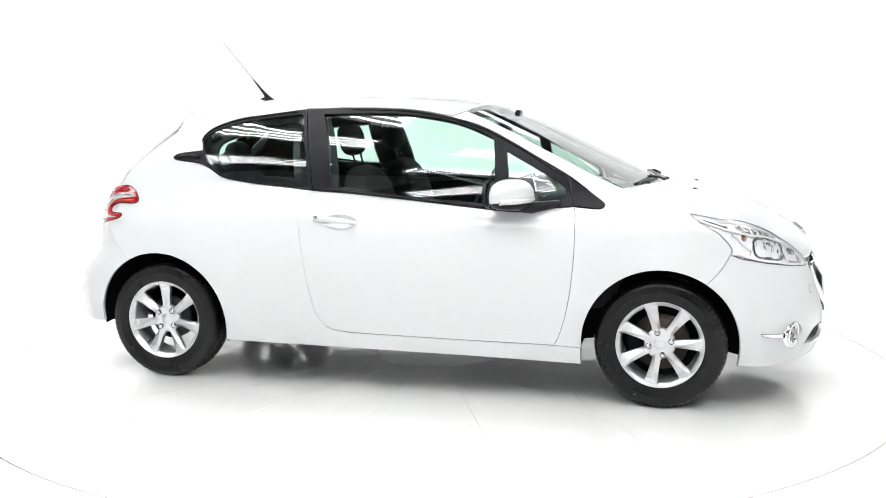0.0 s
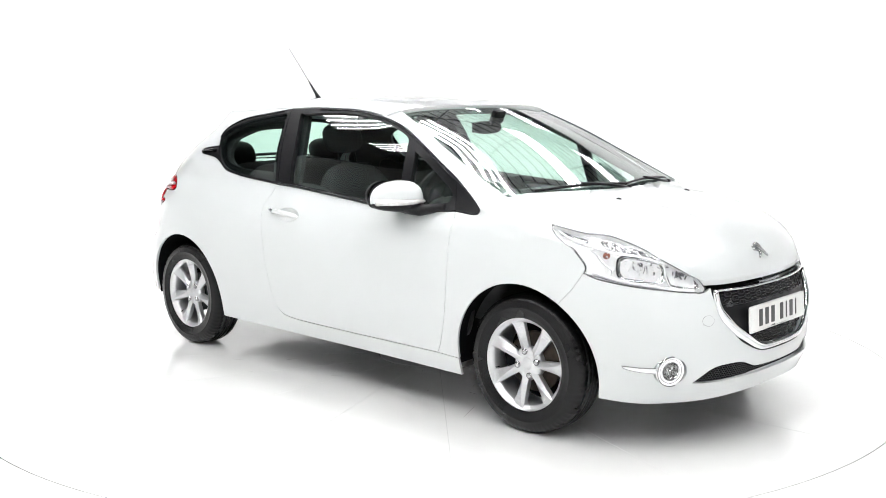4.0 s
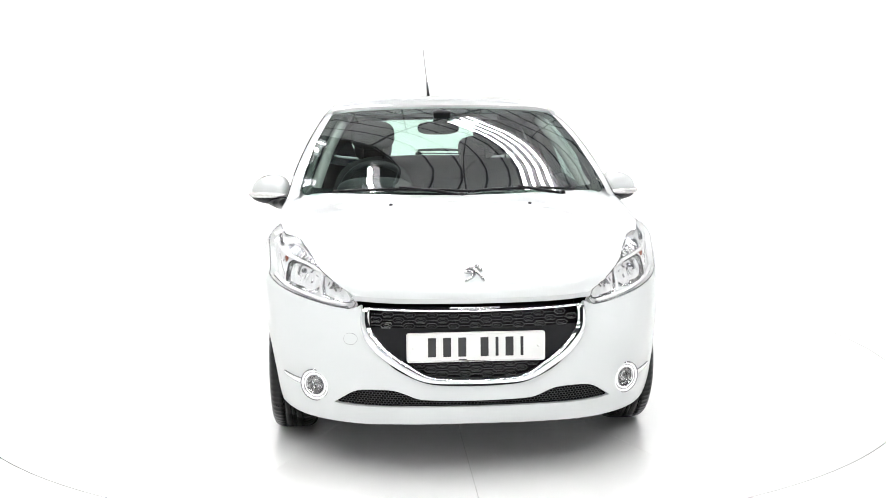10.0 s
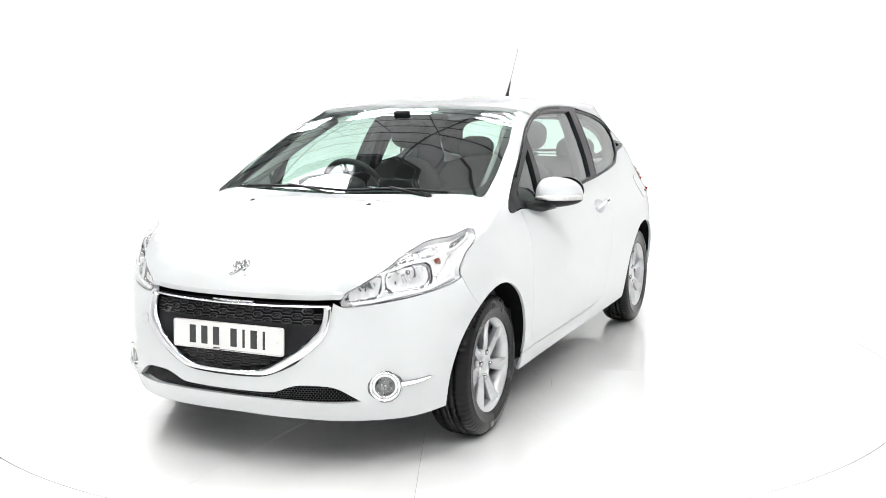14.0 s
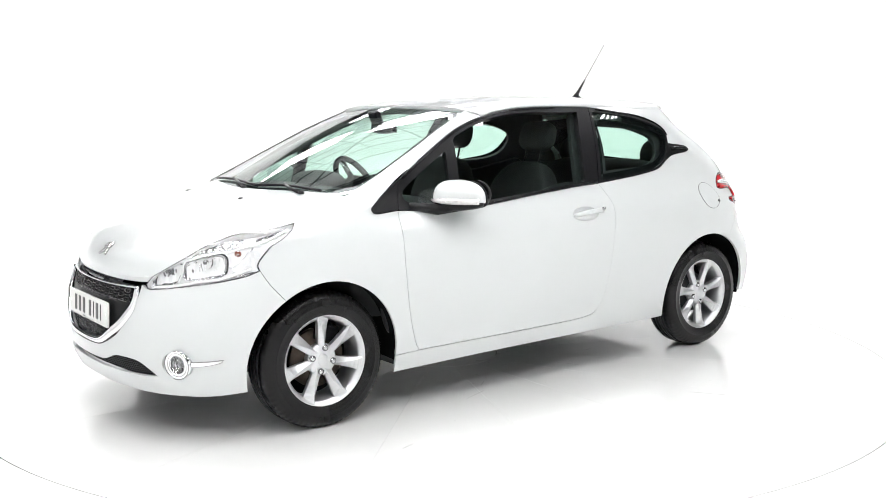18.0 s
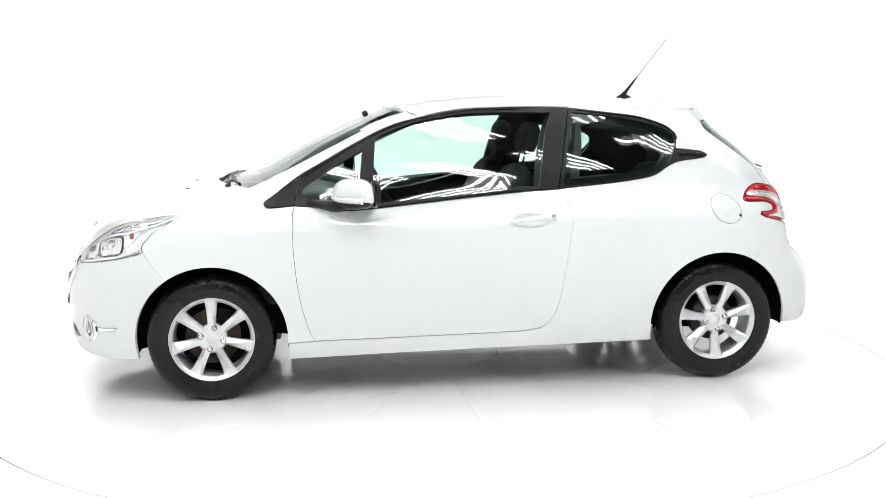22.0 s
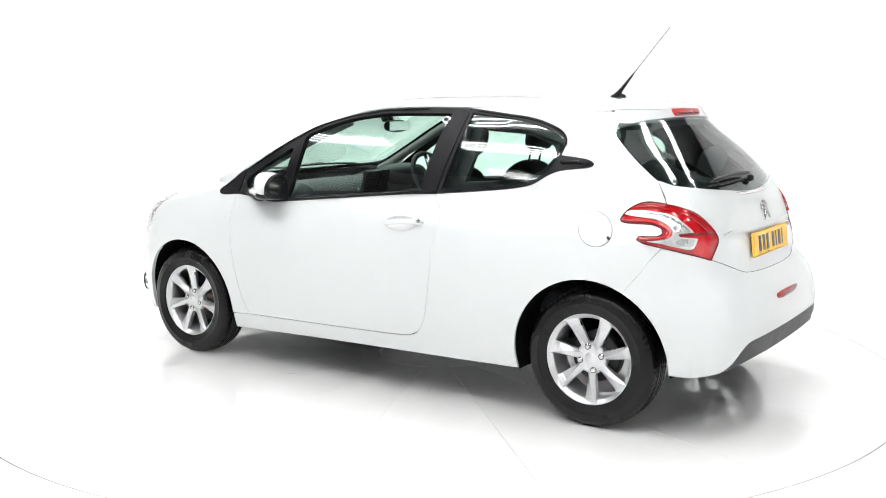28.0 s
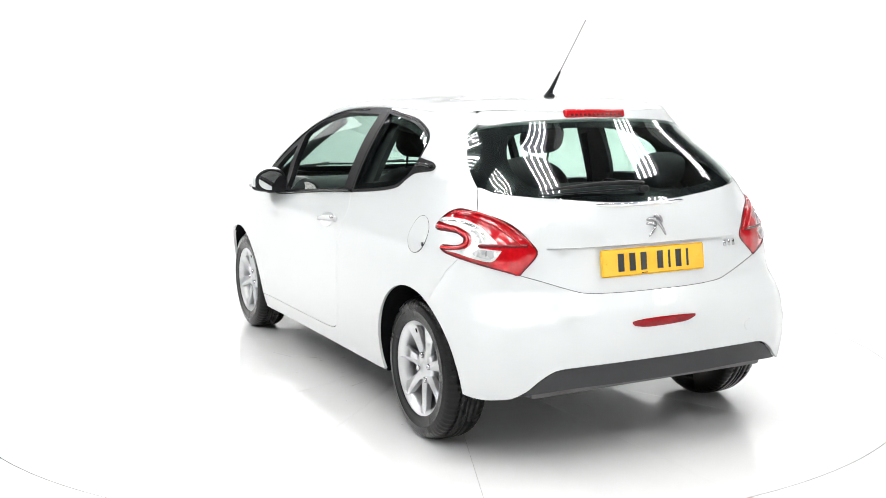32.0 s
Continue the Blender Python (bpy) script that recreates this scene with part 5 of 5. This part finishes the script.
v, f = ribbon([(-2.36, 0.002, 1.55), (-2.54, -0.012, 1.769)], 0.0017, 6)
mesh_ob("whip", v, f, BLACK, aerial)
v, f = superell((-2.54, -0.012, 1.770), (0.003, 0.003, 0.004), 2, 8, 6)
mesh_ob("tip", v, f, BLACK, aerial)

# washer jets
for s in (-1, 1):
    v, f = superell((0.132, s * 0.298, 0.982), (0.016, 0.011, 0.011), 2.2, 12, 8)
    mesh_ob("washer_jet", v, f, BLACK, car)

# cowl and wipers
yy = np.linspace(-0.52, 0.52, 29)
rowsv = [[(0.075 - 0.40 * y * y + dx, y, z - 0.02 * y * y) for y in yy] for dx, z in ((-0.01, 0.975), (-0.03, 0.985), (-0.06, 0.980), (-0.10, 0.970))]
v = [q for r in rowsv for q in r]
f = [(i * 29 + j, i * 29 + j + 1, (i + 1) * 29 + j + 1, (i + 1) * 29 + j) for i in range(3) for j in range(28)]
mesh_ob("cowl_panel", v, f, PLASTIC, car)


def wiper(name, pts, r, parent, material=BLACK):
    v, f = ribbon(pts, r, 8, squash=0.8)
    return mesh_ob(name, v, f, material, parent)


for y0, y1, yp in ((-0.55, 0.08, 0.02), (0.05, 0.55, 0.48)):
    unit = new("windscreen_wiper")
    unit.parent = car
    unit["label"] = "parked black windscreen wiper"
    ys = np.linspace(y0, y1, 14)
    p = screen(ys, 1.016 + 0.010 * np.sin(np.linspace(0, math.pi, 14))) + np.array([0.010, 0, 0.008])
    wiper("blade", p, 0.008, unit)
    root = screen(np.array([yp]), np.array([1.000]))[0] + [0.016, 0, 0.008]
    p = np.array([root, screen(np.array([yp - 0.12]), np.array([1.012]))[0] + [0.014, 0, 0.018], screen(np.array([(y0 + y1) / 2 - 0.02]), np.array([1.026]))[0] + [0.012, 0, 0.018]])
    wiper("arm", p, [0.011, 0.009, 0.006], unit)
    v, f = lathe([(0.0, 0.016), (0.012, 0.014), (0.016, 0.0)], 14)
    mesh_ob("pivot_cap", [Vector((x, -z, y)) + Vector(root) for x, y, z in v], f, BLACK, unit)

unit = new("rear_wiper")
unit.parent = car
unit["label"] = "black rear wiper"
p, n = on_chart(side, path([(-2.955, 1.050), (-3.04, 1.060), (-3.2, 1.070), (-3.39, 1.068)], 0.03, False), 0.022)
wiper("blade", p, np.interp(np.linspace(0, 1, len(p)), [0, 0.3, 0.8, 1], [0.004, 0.010, 0.013, 0.009]), unit)
p, n = on_chart(side, path([(-2.955, 1.044), (-3.15, 1.050), (-3.37, 1.056)], 0.03, False), 0.008)
wiper("rubber", p, 0.005, unit)
c, n = spot(side, -3.385, 1.050, 0.012, False)
v, f = superell(c, (0.017, 0.024, 0.016), 2.6, 14, 10)
mesh_ob("pivot_cover", v, f, BLACK, unit)


# ---- wheels ----
def wheel(rear=False):
    w = new("wheel")
    w.parent = car
    w["label"] = "seven-spoke silver alloy wheel with black tyre"
    R = 0.306
    n = 210
    prof = [(0.198, -0.080), (0.205, -0.088), (0.235, -0.0945), (0.270, -0.0935), (0.288, -0.086), (0.298, -0.074), (0.304, -0.055), (R, -0.040), (0.297, -0.0395), (0.297, -0.0335), (R, -0.033), (R, -0.012), (0.297, -0.0115), (0.297, -0.0055), (R, -0.005),
            (R, 0.005), (0.297, 0.0055), (0.297, 0.0115), (R, 0.012), (R, 0.033), (0.297, 0.0335), (0.297, 0.0395), (R, 0.040), (0.304, 0.055), (0.298, 0.074), (0.288, 0.086), (0.270, 0.0935), (0.252, 0.0950), (0.250, 0.0962), (0.247, 0.0962), (0.245, 0.0948), (0.225, 0.093), (0.212, 0.090), (0.205, 0.088), (0.198, 0.080)]
    v, f = lathe(prof, n)
    v = [list(x) for x in v]
    for k, (r, y) in enumerate(prof):
        if abs(y) > 0.0395 and r > 0.28:
            for i in range(n):
                if (i + (0 if y > 0 else 1)) % 3 == 0:
                    g = 0.989
                    v[k * n + i][0] *= g
                    v[k * n + i][2] *= g
    mesh_ob("tyre", v, f, TYRE, w, "black road tyre")
    v, f = lathe([(0.200, -0.085), (0.190, -0.080), (0.178, -0.05), (0.176, 0.02), (0.180, 0.058), (0.186, 0.070), (0.193, 0.074), (0.198, 0.080), (0.2025, 0.087), (0.2035, 0.082), (0.198, 0.070)], 84)
    mesh_ob("rim", v, f, ALLOY, w, "silver alloy rim")
    spoke = None
    for i in range(7):
        if spoke is None:
            bm = bmesh.new()
            secs = []
            for r, hw, y, th in ((0.040, 0.0205, 0.058, 0.03), (0.06, 0.0200, 0.062, 0.03), (0.085, 0.0198, 0.066, 0.032), (0.11, 0.0215, 0.069, 0.034), (0.135, 0.0238, 0.072, 0.034), (0.158, 0.0262, 0.0745, 0.032), (0.176, 0.0290, 0.0758, 0.03), (0.188, 0.034, 0.0770, 0.03), (0.1965, 0.042, 0.0778, 0.02)):
                ring = []
                e = 0.60 - 1.45 * (r - 0.040) / 0.1565
                drop = 1.0 - 0.6 * max(0.0, (r - 0.158) / 0.0385)
                for x, dy in ((-1.0, -th), (-1.0, -0.012 * drop), (-0.97, -0.009 * drop), (e - 0.03, 0.001), (e + 0.03, 0.001), (0.97, -0.016 * drop), (1.0, -0.020 * drop), (1.0, -th)):
                    ring.append(bm.verts.new((r * 1.0, y + dy, x * hw)))
                secs.append(ring)
            for p, q in zip(secs, secs[1:]):
                for k in range(7):
                    bm.faces.new((p[k], p[k + 1], q[k + 1], q[k]))
            bmesh.ops.recalc_face_normals(bm, faces=bm.faces)
            ob = part("spoke", bm, ALLOY, w)
            spoke = ob.data
        else:
            ob = new("spoke", spoke)
            ob.parent = w
        ob.rotation_euler[1] = -radians(90 + i * 360 / 7)
    v, f = lathe([(0.0, 0.060), (0.026, 0.060), (0.028, 0.058), (0.030, 0.058), (0.058, 0.0575), (0.068, 0.054), (0.073, 0.046), (0.071, 0.02)], 42)
    mesh_ob("hub", v, f, ALLOY, w)
    v, f = lathe([(0.0, 0.0645), (0.022, 0.064), (0.026, 0.060)], 28)
    mesh_ob("centre_cap", v, f, ALLOY, w, "plain silver centre cap")
    for i in range(4):
        an = radians(90 + 90 * i)
        q = Vector((0.053 * math.cos(an), 0, 0.053 * math.sin(an)))
        # a dark disc proud of the hub stands in for the shaded bolt hole
        v, f = lathe([(0.0, 0.0640), (0.0135, 0.0640), (0.0145, 0.054)], 20)
        shade_disc = mesh_ob("bolt_hole_shade", [Vector(x) + q for x in v], f, CHROMEDARK, w, "raised dark disc painted for the shaded bolt hole")
        v, f = lathe([(0.0105, 0.060), (0.0102, 0.066), (0.008, 0.068), (0.0, 0.0685)], 12)
        mesh_ob("wheel_bolt", [Vector(x) + q for x in v], f, SATIN, shade_disc)
    if rear:
        v, f = lathe([(0.0, 0.020), (0.060, 0.020), (0.066, 0.012), (0.108, 0.010), (0.114, 0.002), (0.114, -0.045), (0.0, -0.05)], 40)
        mesh_ob("brake_drum", v, f, GREYPL, w, "dark steel brake drum")
    else:
        v, f = lathe([(0.0, 0.018), (0.066, 0.018), (0.070, 0.006), (0.132, 0.006), (0.133, -0.014), (0.0, -0.014)], 48)
        mesh_ob("brake_disc", v, f, STEEL, w, "worn steel brake disc")
        part("brake_caliper", box_bm(0.07, 0.05, 0.12, 0.012, 2, m=pose(0.115, -0.002, 0.02)), VOID, w)
        v, f = lathe([(0.176, -0.05), (0.0, -0.05)], 32)
        mesh_ob("dust_shield", v, f, VOID, w)
    v, f = ribbon([(0.150, 0.070, 0.0), (0.168, 0.074, 0.0)], 0.003, 6)
    mesh_ob("valve", v, f, VOID, w, "black tyre valve")
    return w


w = wheel()
w.location = (0, 0.724, 0.302)
w.rotation_euler[1] = radians(-103)
copy_thing(w, pose(0, -0.724, 0.302, 0, 14, 180))
w = wheel(True)
w.matrix_basis = pose(-2.538, 0.733, 0.304, 0, -75, 0)
copy_thing(w, pose(-2.538, -0.733, 0.304, 0, 51, 180))


def wheel_well(c, flip):
    """Liner from just inside the arch edge to the inner wall."""
    n = 44
    end = 186 if c[0] < -1 else 188
    chart = side if c[0] < -1 else body
    q = np.array([x[:2] for x in arch((c[0], c[1], c[2] + 0.003), -15, end, n)])
    edge, nn = on_chart(chart, q, -0.008, flip)
    s = -1 if flip else 1
    v, f = list(edge), []
    for r, y in ((c[2] + 0.025, 0.70), (c[2] + 0.025, 0.50), (0.05, 0.49)):
        for i in range(n):
            a = radians(-15 + (end + 15) * i / (n - 1))
            yy = min(y, abs(edge[i][1]) - 0.03) if y > 0.6 else y
            v.append((c[0] + r * math.cos(a), s * yy, c[1] + r * math.sin(a)))
    for k in range(3):
        for i in range(n - 1):
            f.append((k * n + i, k * n + i + 1, (k + 1) * n + i + 1, (k + 1) * n + i))
    mesh_ob("wheel_arch_liner", v, f, VOID, car, "black plastic wheel arch liner")


for c in (FRONT_ARCH, REAR_ARCH):
    for flip in (False, True):
        wheel_well(c, flip)
part("floor_pan", box_bm(1.75, 1.50, 0.06, 0.02, m=pose(-1.27, 0, 0.235)), UNDER, car)
part("engine_undertray", box_bm(0.95, 0.95, 0.05, 0.02, m=pose(0.15, 0, 0.235)), UNDER, car)
# wide undertray and an unseen box, added to block light under the rear
part("rear_undertray", box_bm(0.95, 1.18, 0.06, 0.02, m=pose(-2.60, 0, 0.30)), UNDER, car)
part("silencer", box_bm(0.24, 0.62, 0.15, 0.05, 3, m=pose(-2.92, -0.18, 0.335)), UNDER, car, "exhaust silencer box added to block light under the rear bumper", True)
part("engine_block", box_bm(0.5, 0.9, 0.45, 0.04, m=pose(0.15, 0, 0.52)), VOID, car)
part("rear_axle", box_bm(0.08, 1.25, 0.08, 0.02, m=pose(-2.45, 0, 0.27)), VOID, car)

# ---- cabin ----
def extruded(prof, ys):
    """A closed profile of (x, z) carried across the car."""
    v, f = [], []
    n = len(prof)
    for y, k in ys:
        cx = sum(p[0] for p in prof) / n
        for x, z in prof:
            v.append((cx + (x - cx) * k, y, z * (0.5 + 0.5 * k) if k < 1 else z))
    for i in range(len(ys) - 1):
        for j in range(n):
            l = (j + 1) % n
            f.append((i * n + j, i * n + l, (i + 1) * n + l, (i + 1) * n + j))
    f += [tuple(range(n))[::-1], tuple((len(ys) - 1) * n + j for j in range(n))]
    return v, f


dash = mesh_ob("dashboard", *extruded([(x, z) for x, z in path([(-0.20, 0.90), (-0.30, 0.955), (-0.50, 0.985), (-0.66, 0.965), (-0.72, 0.90), (-0.70, 0.80), (-0.66, 0.62), (-0.50, 0.50), (-0.22, 0.50)], 0.06)],
               [(-0.72, 0.9), (-0.66, 1), (-0.3, 1), (0.3, 1), (0.66, 1), (0.72, 0.9)]), DASH, car, "dark grey moulded dashboard")
v, f = superell((-0.66, -0.36, 0.985), (0.11, 0.19, 0.065), 2.6, 24, 12)
mesh_ob("instrument_hood", v, f, DASH, dash)
part("touch_screen", box_bm(0.025, 0.23, 0.135, 0.008, 2, m=pose(-0.735, 0.0, 0.965, 0, -12, 0)), FRIT, dash, "glossy dark touch screen")
for y in (-0.62, 0.62, -0.10, 0.10):
    part("air_vent", box_bm(0.02, 0.10, 0.06, 0.012, 2, m=pose(-0.715, y, 0.90)), SATIN, dash, "silver-rimmed air vent")
part("centre_console", box_bm(0.75, 0.20, 0.30, 0.03, 2, m=pose(-0.98, 0, 0.45)), DASH, car)
v, f = ribbon([(-0.92, 0.0, 0.58), (-0.94, 0.0, 0.74)], [0.022, 0.016], 10)
mesh_ob("gear_lever", v, f, DASH, car)
# steering wheel on the right-hand side
sw = new("steering_wheel")
sw.parent = car
sw["label"] = "black three-spoke steering wheel"
m = pose(-0.905, -0.355, 0.955, 0, -62, 0)
a = np.linspace(0, 2 * math.pi, 40, endpoint=False)
v, f = ribbon([m @ Vector((0.176 * math.cos(t), 0.176 * math.sin(t), 0)) for t in a], 0.0165, 10, True, up=(1, 0, 0.3))
mesh_ob("rim", v, f, DASH, sw)
v, f = superell((0, 0, 0), (0.065, 0.075, 0.03), 2.6, 20, 10)
mesh_ob("airbag", [m @ Vector(x) for x in v], f, DASH, sw)
for t in (0.2, math.pi - 0.2, math.pi * 1.5):
    v, f = ribbon([m @ Vector((0.05 * math.sin(t + 1.57), 0.05 * math.cos(t + 1.57), 0)), m @ Vector((0.17 * math.sin(t + 1.57), 0.17 * math.cos(t + 1.57), 0.0))], 0.016, 8)
    mesh_ob("spoke", v, f, SATIN, sw)
v, f = ribbon([m @ Vector((0, 0, 0.0)), (-0.70, -0.355, 0.85)], 0.04, 12)
mesh_ob("column", v, f, DASH, sw)


def seat(y):
    st = new("front_seat")
    st.parent = car
    st["label"] = "dark cloth front seat with headrest"
    def cush(q):
        return np.array([q[0], q[1], q[2] + 0.18 * abs(q[1]) ** 3 * (q[2] > 0)])
    v, f = superell((-1.28, y, 0.47), (0.27, 0.25, 0.11), 3.2, 28, 14, cush)
    mesh_ob("seat_cushion", v, f, CLOTH, st)
    mb = pose(-1.455, y, 0.55, 0, -15, 0)
    v, f = superell((0, 0, 0.26), (0.08, 0.245, 0.30), 3.4, 28, 18, lambda q: np.array([q[0] + 0.5 * abs(q[1]) ** 3 * (q[0] > 0), q[1] * (1 - 0.22 * max(q[2], 0) ** 2), q[2]]))
    mesh_ob("backrest", [mb @ Vector(x) for x in v], f, CLOTH, st)
    v, f = superell((-0.005, 0, 0.705), (0.048, 0.130, 0.086), 2.9, 22, 14)
    mesh_ob("headrest", [mb @ Vector(x) for x in v], f, CLOTH, st)
    for s in (-1, 1):
        v, f = ribbon([mb @ Vector((0, s * 0.06, 0.52)), mb @ Vector((0, s * 0.06, 0.66))], 0.006, 8)
        mesh_ob("headrest_post", v, f, BLACK, st)
    part("seat_base", box_bm(0.42, 0.40, 0.16, 0.02, m=pose(-1.28, y, 0.33)), VOID, st)


for y in (-0.365, 0.365):
    seat(y)
bench = new("rear_bench")
bench.parent = car
bench["label"] = "dark cloth rear bench with two headrests"
v, f = superell((-2.15, 0, 0.50), (0.27, 0.62, 0.10), 4, 30, 12)
mesh_ob("seat_cushion", v, f, CLOTH, bench)
mb = pose(-2.42, 0, 0.55, 0, -22, 0)
v, f = superell((0, 0, 0.24), (0.09, 0.60, 0.30), 4.5, 36, 14)
mesh_ob("backrest", [mb @ Vector(x) for x in v], f, CLOTH, bench)
for s in (-1, 1):
    v, f = superell((0.0, s * 0.36, 0.60), (0.05, 0.13, 0.085), 2.8, 20, 12)
    mesh_ob("headrest", [mb @ Vector(x) for x in v], f, CLOTH, bench)
part("parcel_shelf", box_bm(0.36, 0.94, 0.025, 0.008, m=pose(-2.71, 0, 0.965)), DASH, car)
part("boot_lining", box_bm(0.34, 0.90, 0.40, 0.02, m=pose(-2.73, 0, 0.66)), VOID, car)

for flip in (False, True):
    panel("door_card", side, [(-0.43, 0.30), (-0.42, 0.925), (-0.992, 0.925), (-1.70, 0.985), (-1.66, 0.32)], DASH, car, lift=-0.075, depth=0.02, flip=flip, label="dark grey door trim")
    q = path([(-0.56, 0.79), (-0.615, 0.875), (-0.74, 0.905), (-0.88, 0.885), (-0.99, 0.80)], 0.02, False)
    p, n = on_chart(side, q, -0.105, flip)
    v, f = ribbon(p, 0.017, 10)
    mesh_ob("door_pull", v, f, DASH, car, "dark curved door pull")
    p, n = on_chart(side, q + [0.0, 0.012], -0.094, flip)
    v, f = ribbon(p, 0.004, 6)
    mesh_ob("pull_trim", v, f, SATIN, car, "thin silver line on the door pull")
    p, n = on_chart(side, np.array([(-0.70, 0.86), (-0.78, 0.862)]), -0.090, flip)
    v, f = ribbon(p, 0.011, 8)
    mesh_ob("door_release", v, f, CHROME, car, "chrome inner door release")
    panel("rear_side_trim", side, [(-1.74, 0.30), (-1.74, 0.985), (-2.05, 1.01), (-2.25, 1.05), (-2.45, 1.05), (-2.5, 0.74), (-2.30, 0.70), (-2.13, 0.58), (-2.08, 0.32)], DASH, car, lift=-0.075, depth=0.02, flip=flip)
    panel("rear_pillar_trim", side, [(-1.80, 1.055), (-2.10, 1.075), (-2.22, 1.10), (-2.29, 1.15), (-2.31, 1.21), (-2.28, 1.25), (-2.1, 1.30), (-1.85, 1.325), (-1.85, 1.385), (-2.62, 1.37), (-2.64, 1.30), (-2.66, 1.20), (-2.74, 1.07), (-2.60, 0.95), (-2.30, 0.98), (-1.80, 0.98)], TRIM, car, lift=-0.05, depth=0.02, flip=flip, label="dark grey rear pillar trim")
    panel("centre_pillar_trim", side, [(-1.60, 0.99), (-1.69, 1.375), (-1.86, 1.375), (-1.80, 0.99)], TRIM, car, lift=-0.045, depth=0.025, flip=flip, label="dark grey centre pillar trim")
    s = -1 if flip else 1
    zz = np.linspace(1.0, 1.36, 12)
    yy = np.interp(zz, [1.0, 1.229, 1.373], [0.66, 0.585, 0.515])
    p = screen(yy, zz) + np.array([-0.07, 0.0, -0.035])
    v, f = ribbon(p * [1, s, 1], 0.026, 10)
    mesh_ob("screen_pillar_trim", v, f, LINER, car, "pale grey windscreen pillar trim")
    # seat belt down the centre pillar
    v, f = ribbon([(-1.70, s * 0.60, 1.25), (-1.66, s * 0.68, 0.95), (-1.62, s * 0.72, 0.55)], 0.02, 6, squash=0.15, up=(1, 0, 0))
    mesh_ob("seat_belt", v, f, VOID, car)
half = [(-0.90, 0.0), (-0.92, 0.25), (-0.99, 0.50), (-1.2, 0.53), (-1.8, 0.53), (-2.3, 0.50), (-2.48, 0.40), (-2.50, 0.0)]
panel("headliner", top(False), [(*p, 1) for p in pseudo(sym_plan(np.array(half)), False)], LINER, car, lift=-0.035, depth=0.01, step=0.1, fine=0.1, label="pale grey headliner")
rvm = new("interior_mirror")
rvm.parent = car
rvm["label"] = "dark interior mirror on the windscreen"
v, f = superell((-0.874, -0.026, 1.288), (0.022, 0.108, 0.034), 3, 22, 12)
mesh_ob("mirror_shell", v, f, BLACK, rvm)
v, f = ribbon([(-0.86, -0.02, 1.30), (-0.85, -0.01, 1.325), (-0.835, -0.01, 1.352)], 0.011, 8)
mesh_ob("stalk", v, f, BLACK, rvm)
part("mirror_glass", box_bm(0.002, 0.19, 0.052, 0.0, m=pose(-0.898, -0.026, 1.288)), MIRROR, rvm)
part("sensor_cover", box_bm(0.03, 0.09, 0.07, 0.012, 2, m=pose(-0.815, -0.01, 1.345, 0, 24, 0)), BLACK, rvm)

def motions():
    """The car and the disc turn together at an even speed."""
    rows, disc = [], []
    for t in range(0, 33):
        a = table_turn(t)
        c, s = math.cos(radians(a)), math.sin(radians(a))
        rows.append((t, pose(c * CAR_X - s * CAR_Y, s * CAR_X + c * CAR_Y, 0, 0, 0, a)))
        disc.append((t, pose(MID[0], MID[1], 0, 0, 0, a)))
    walk(car, rows)
    walk(table, disc)


motions()
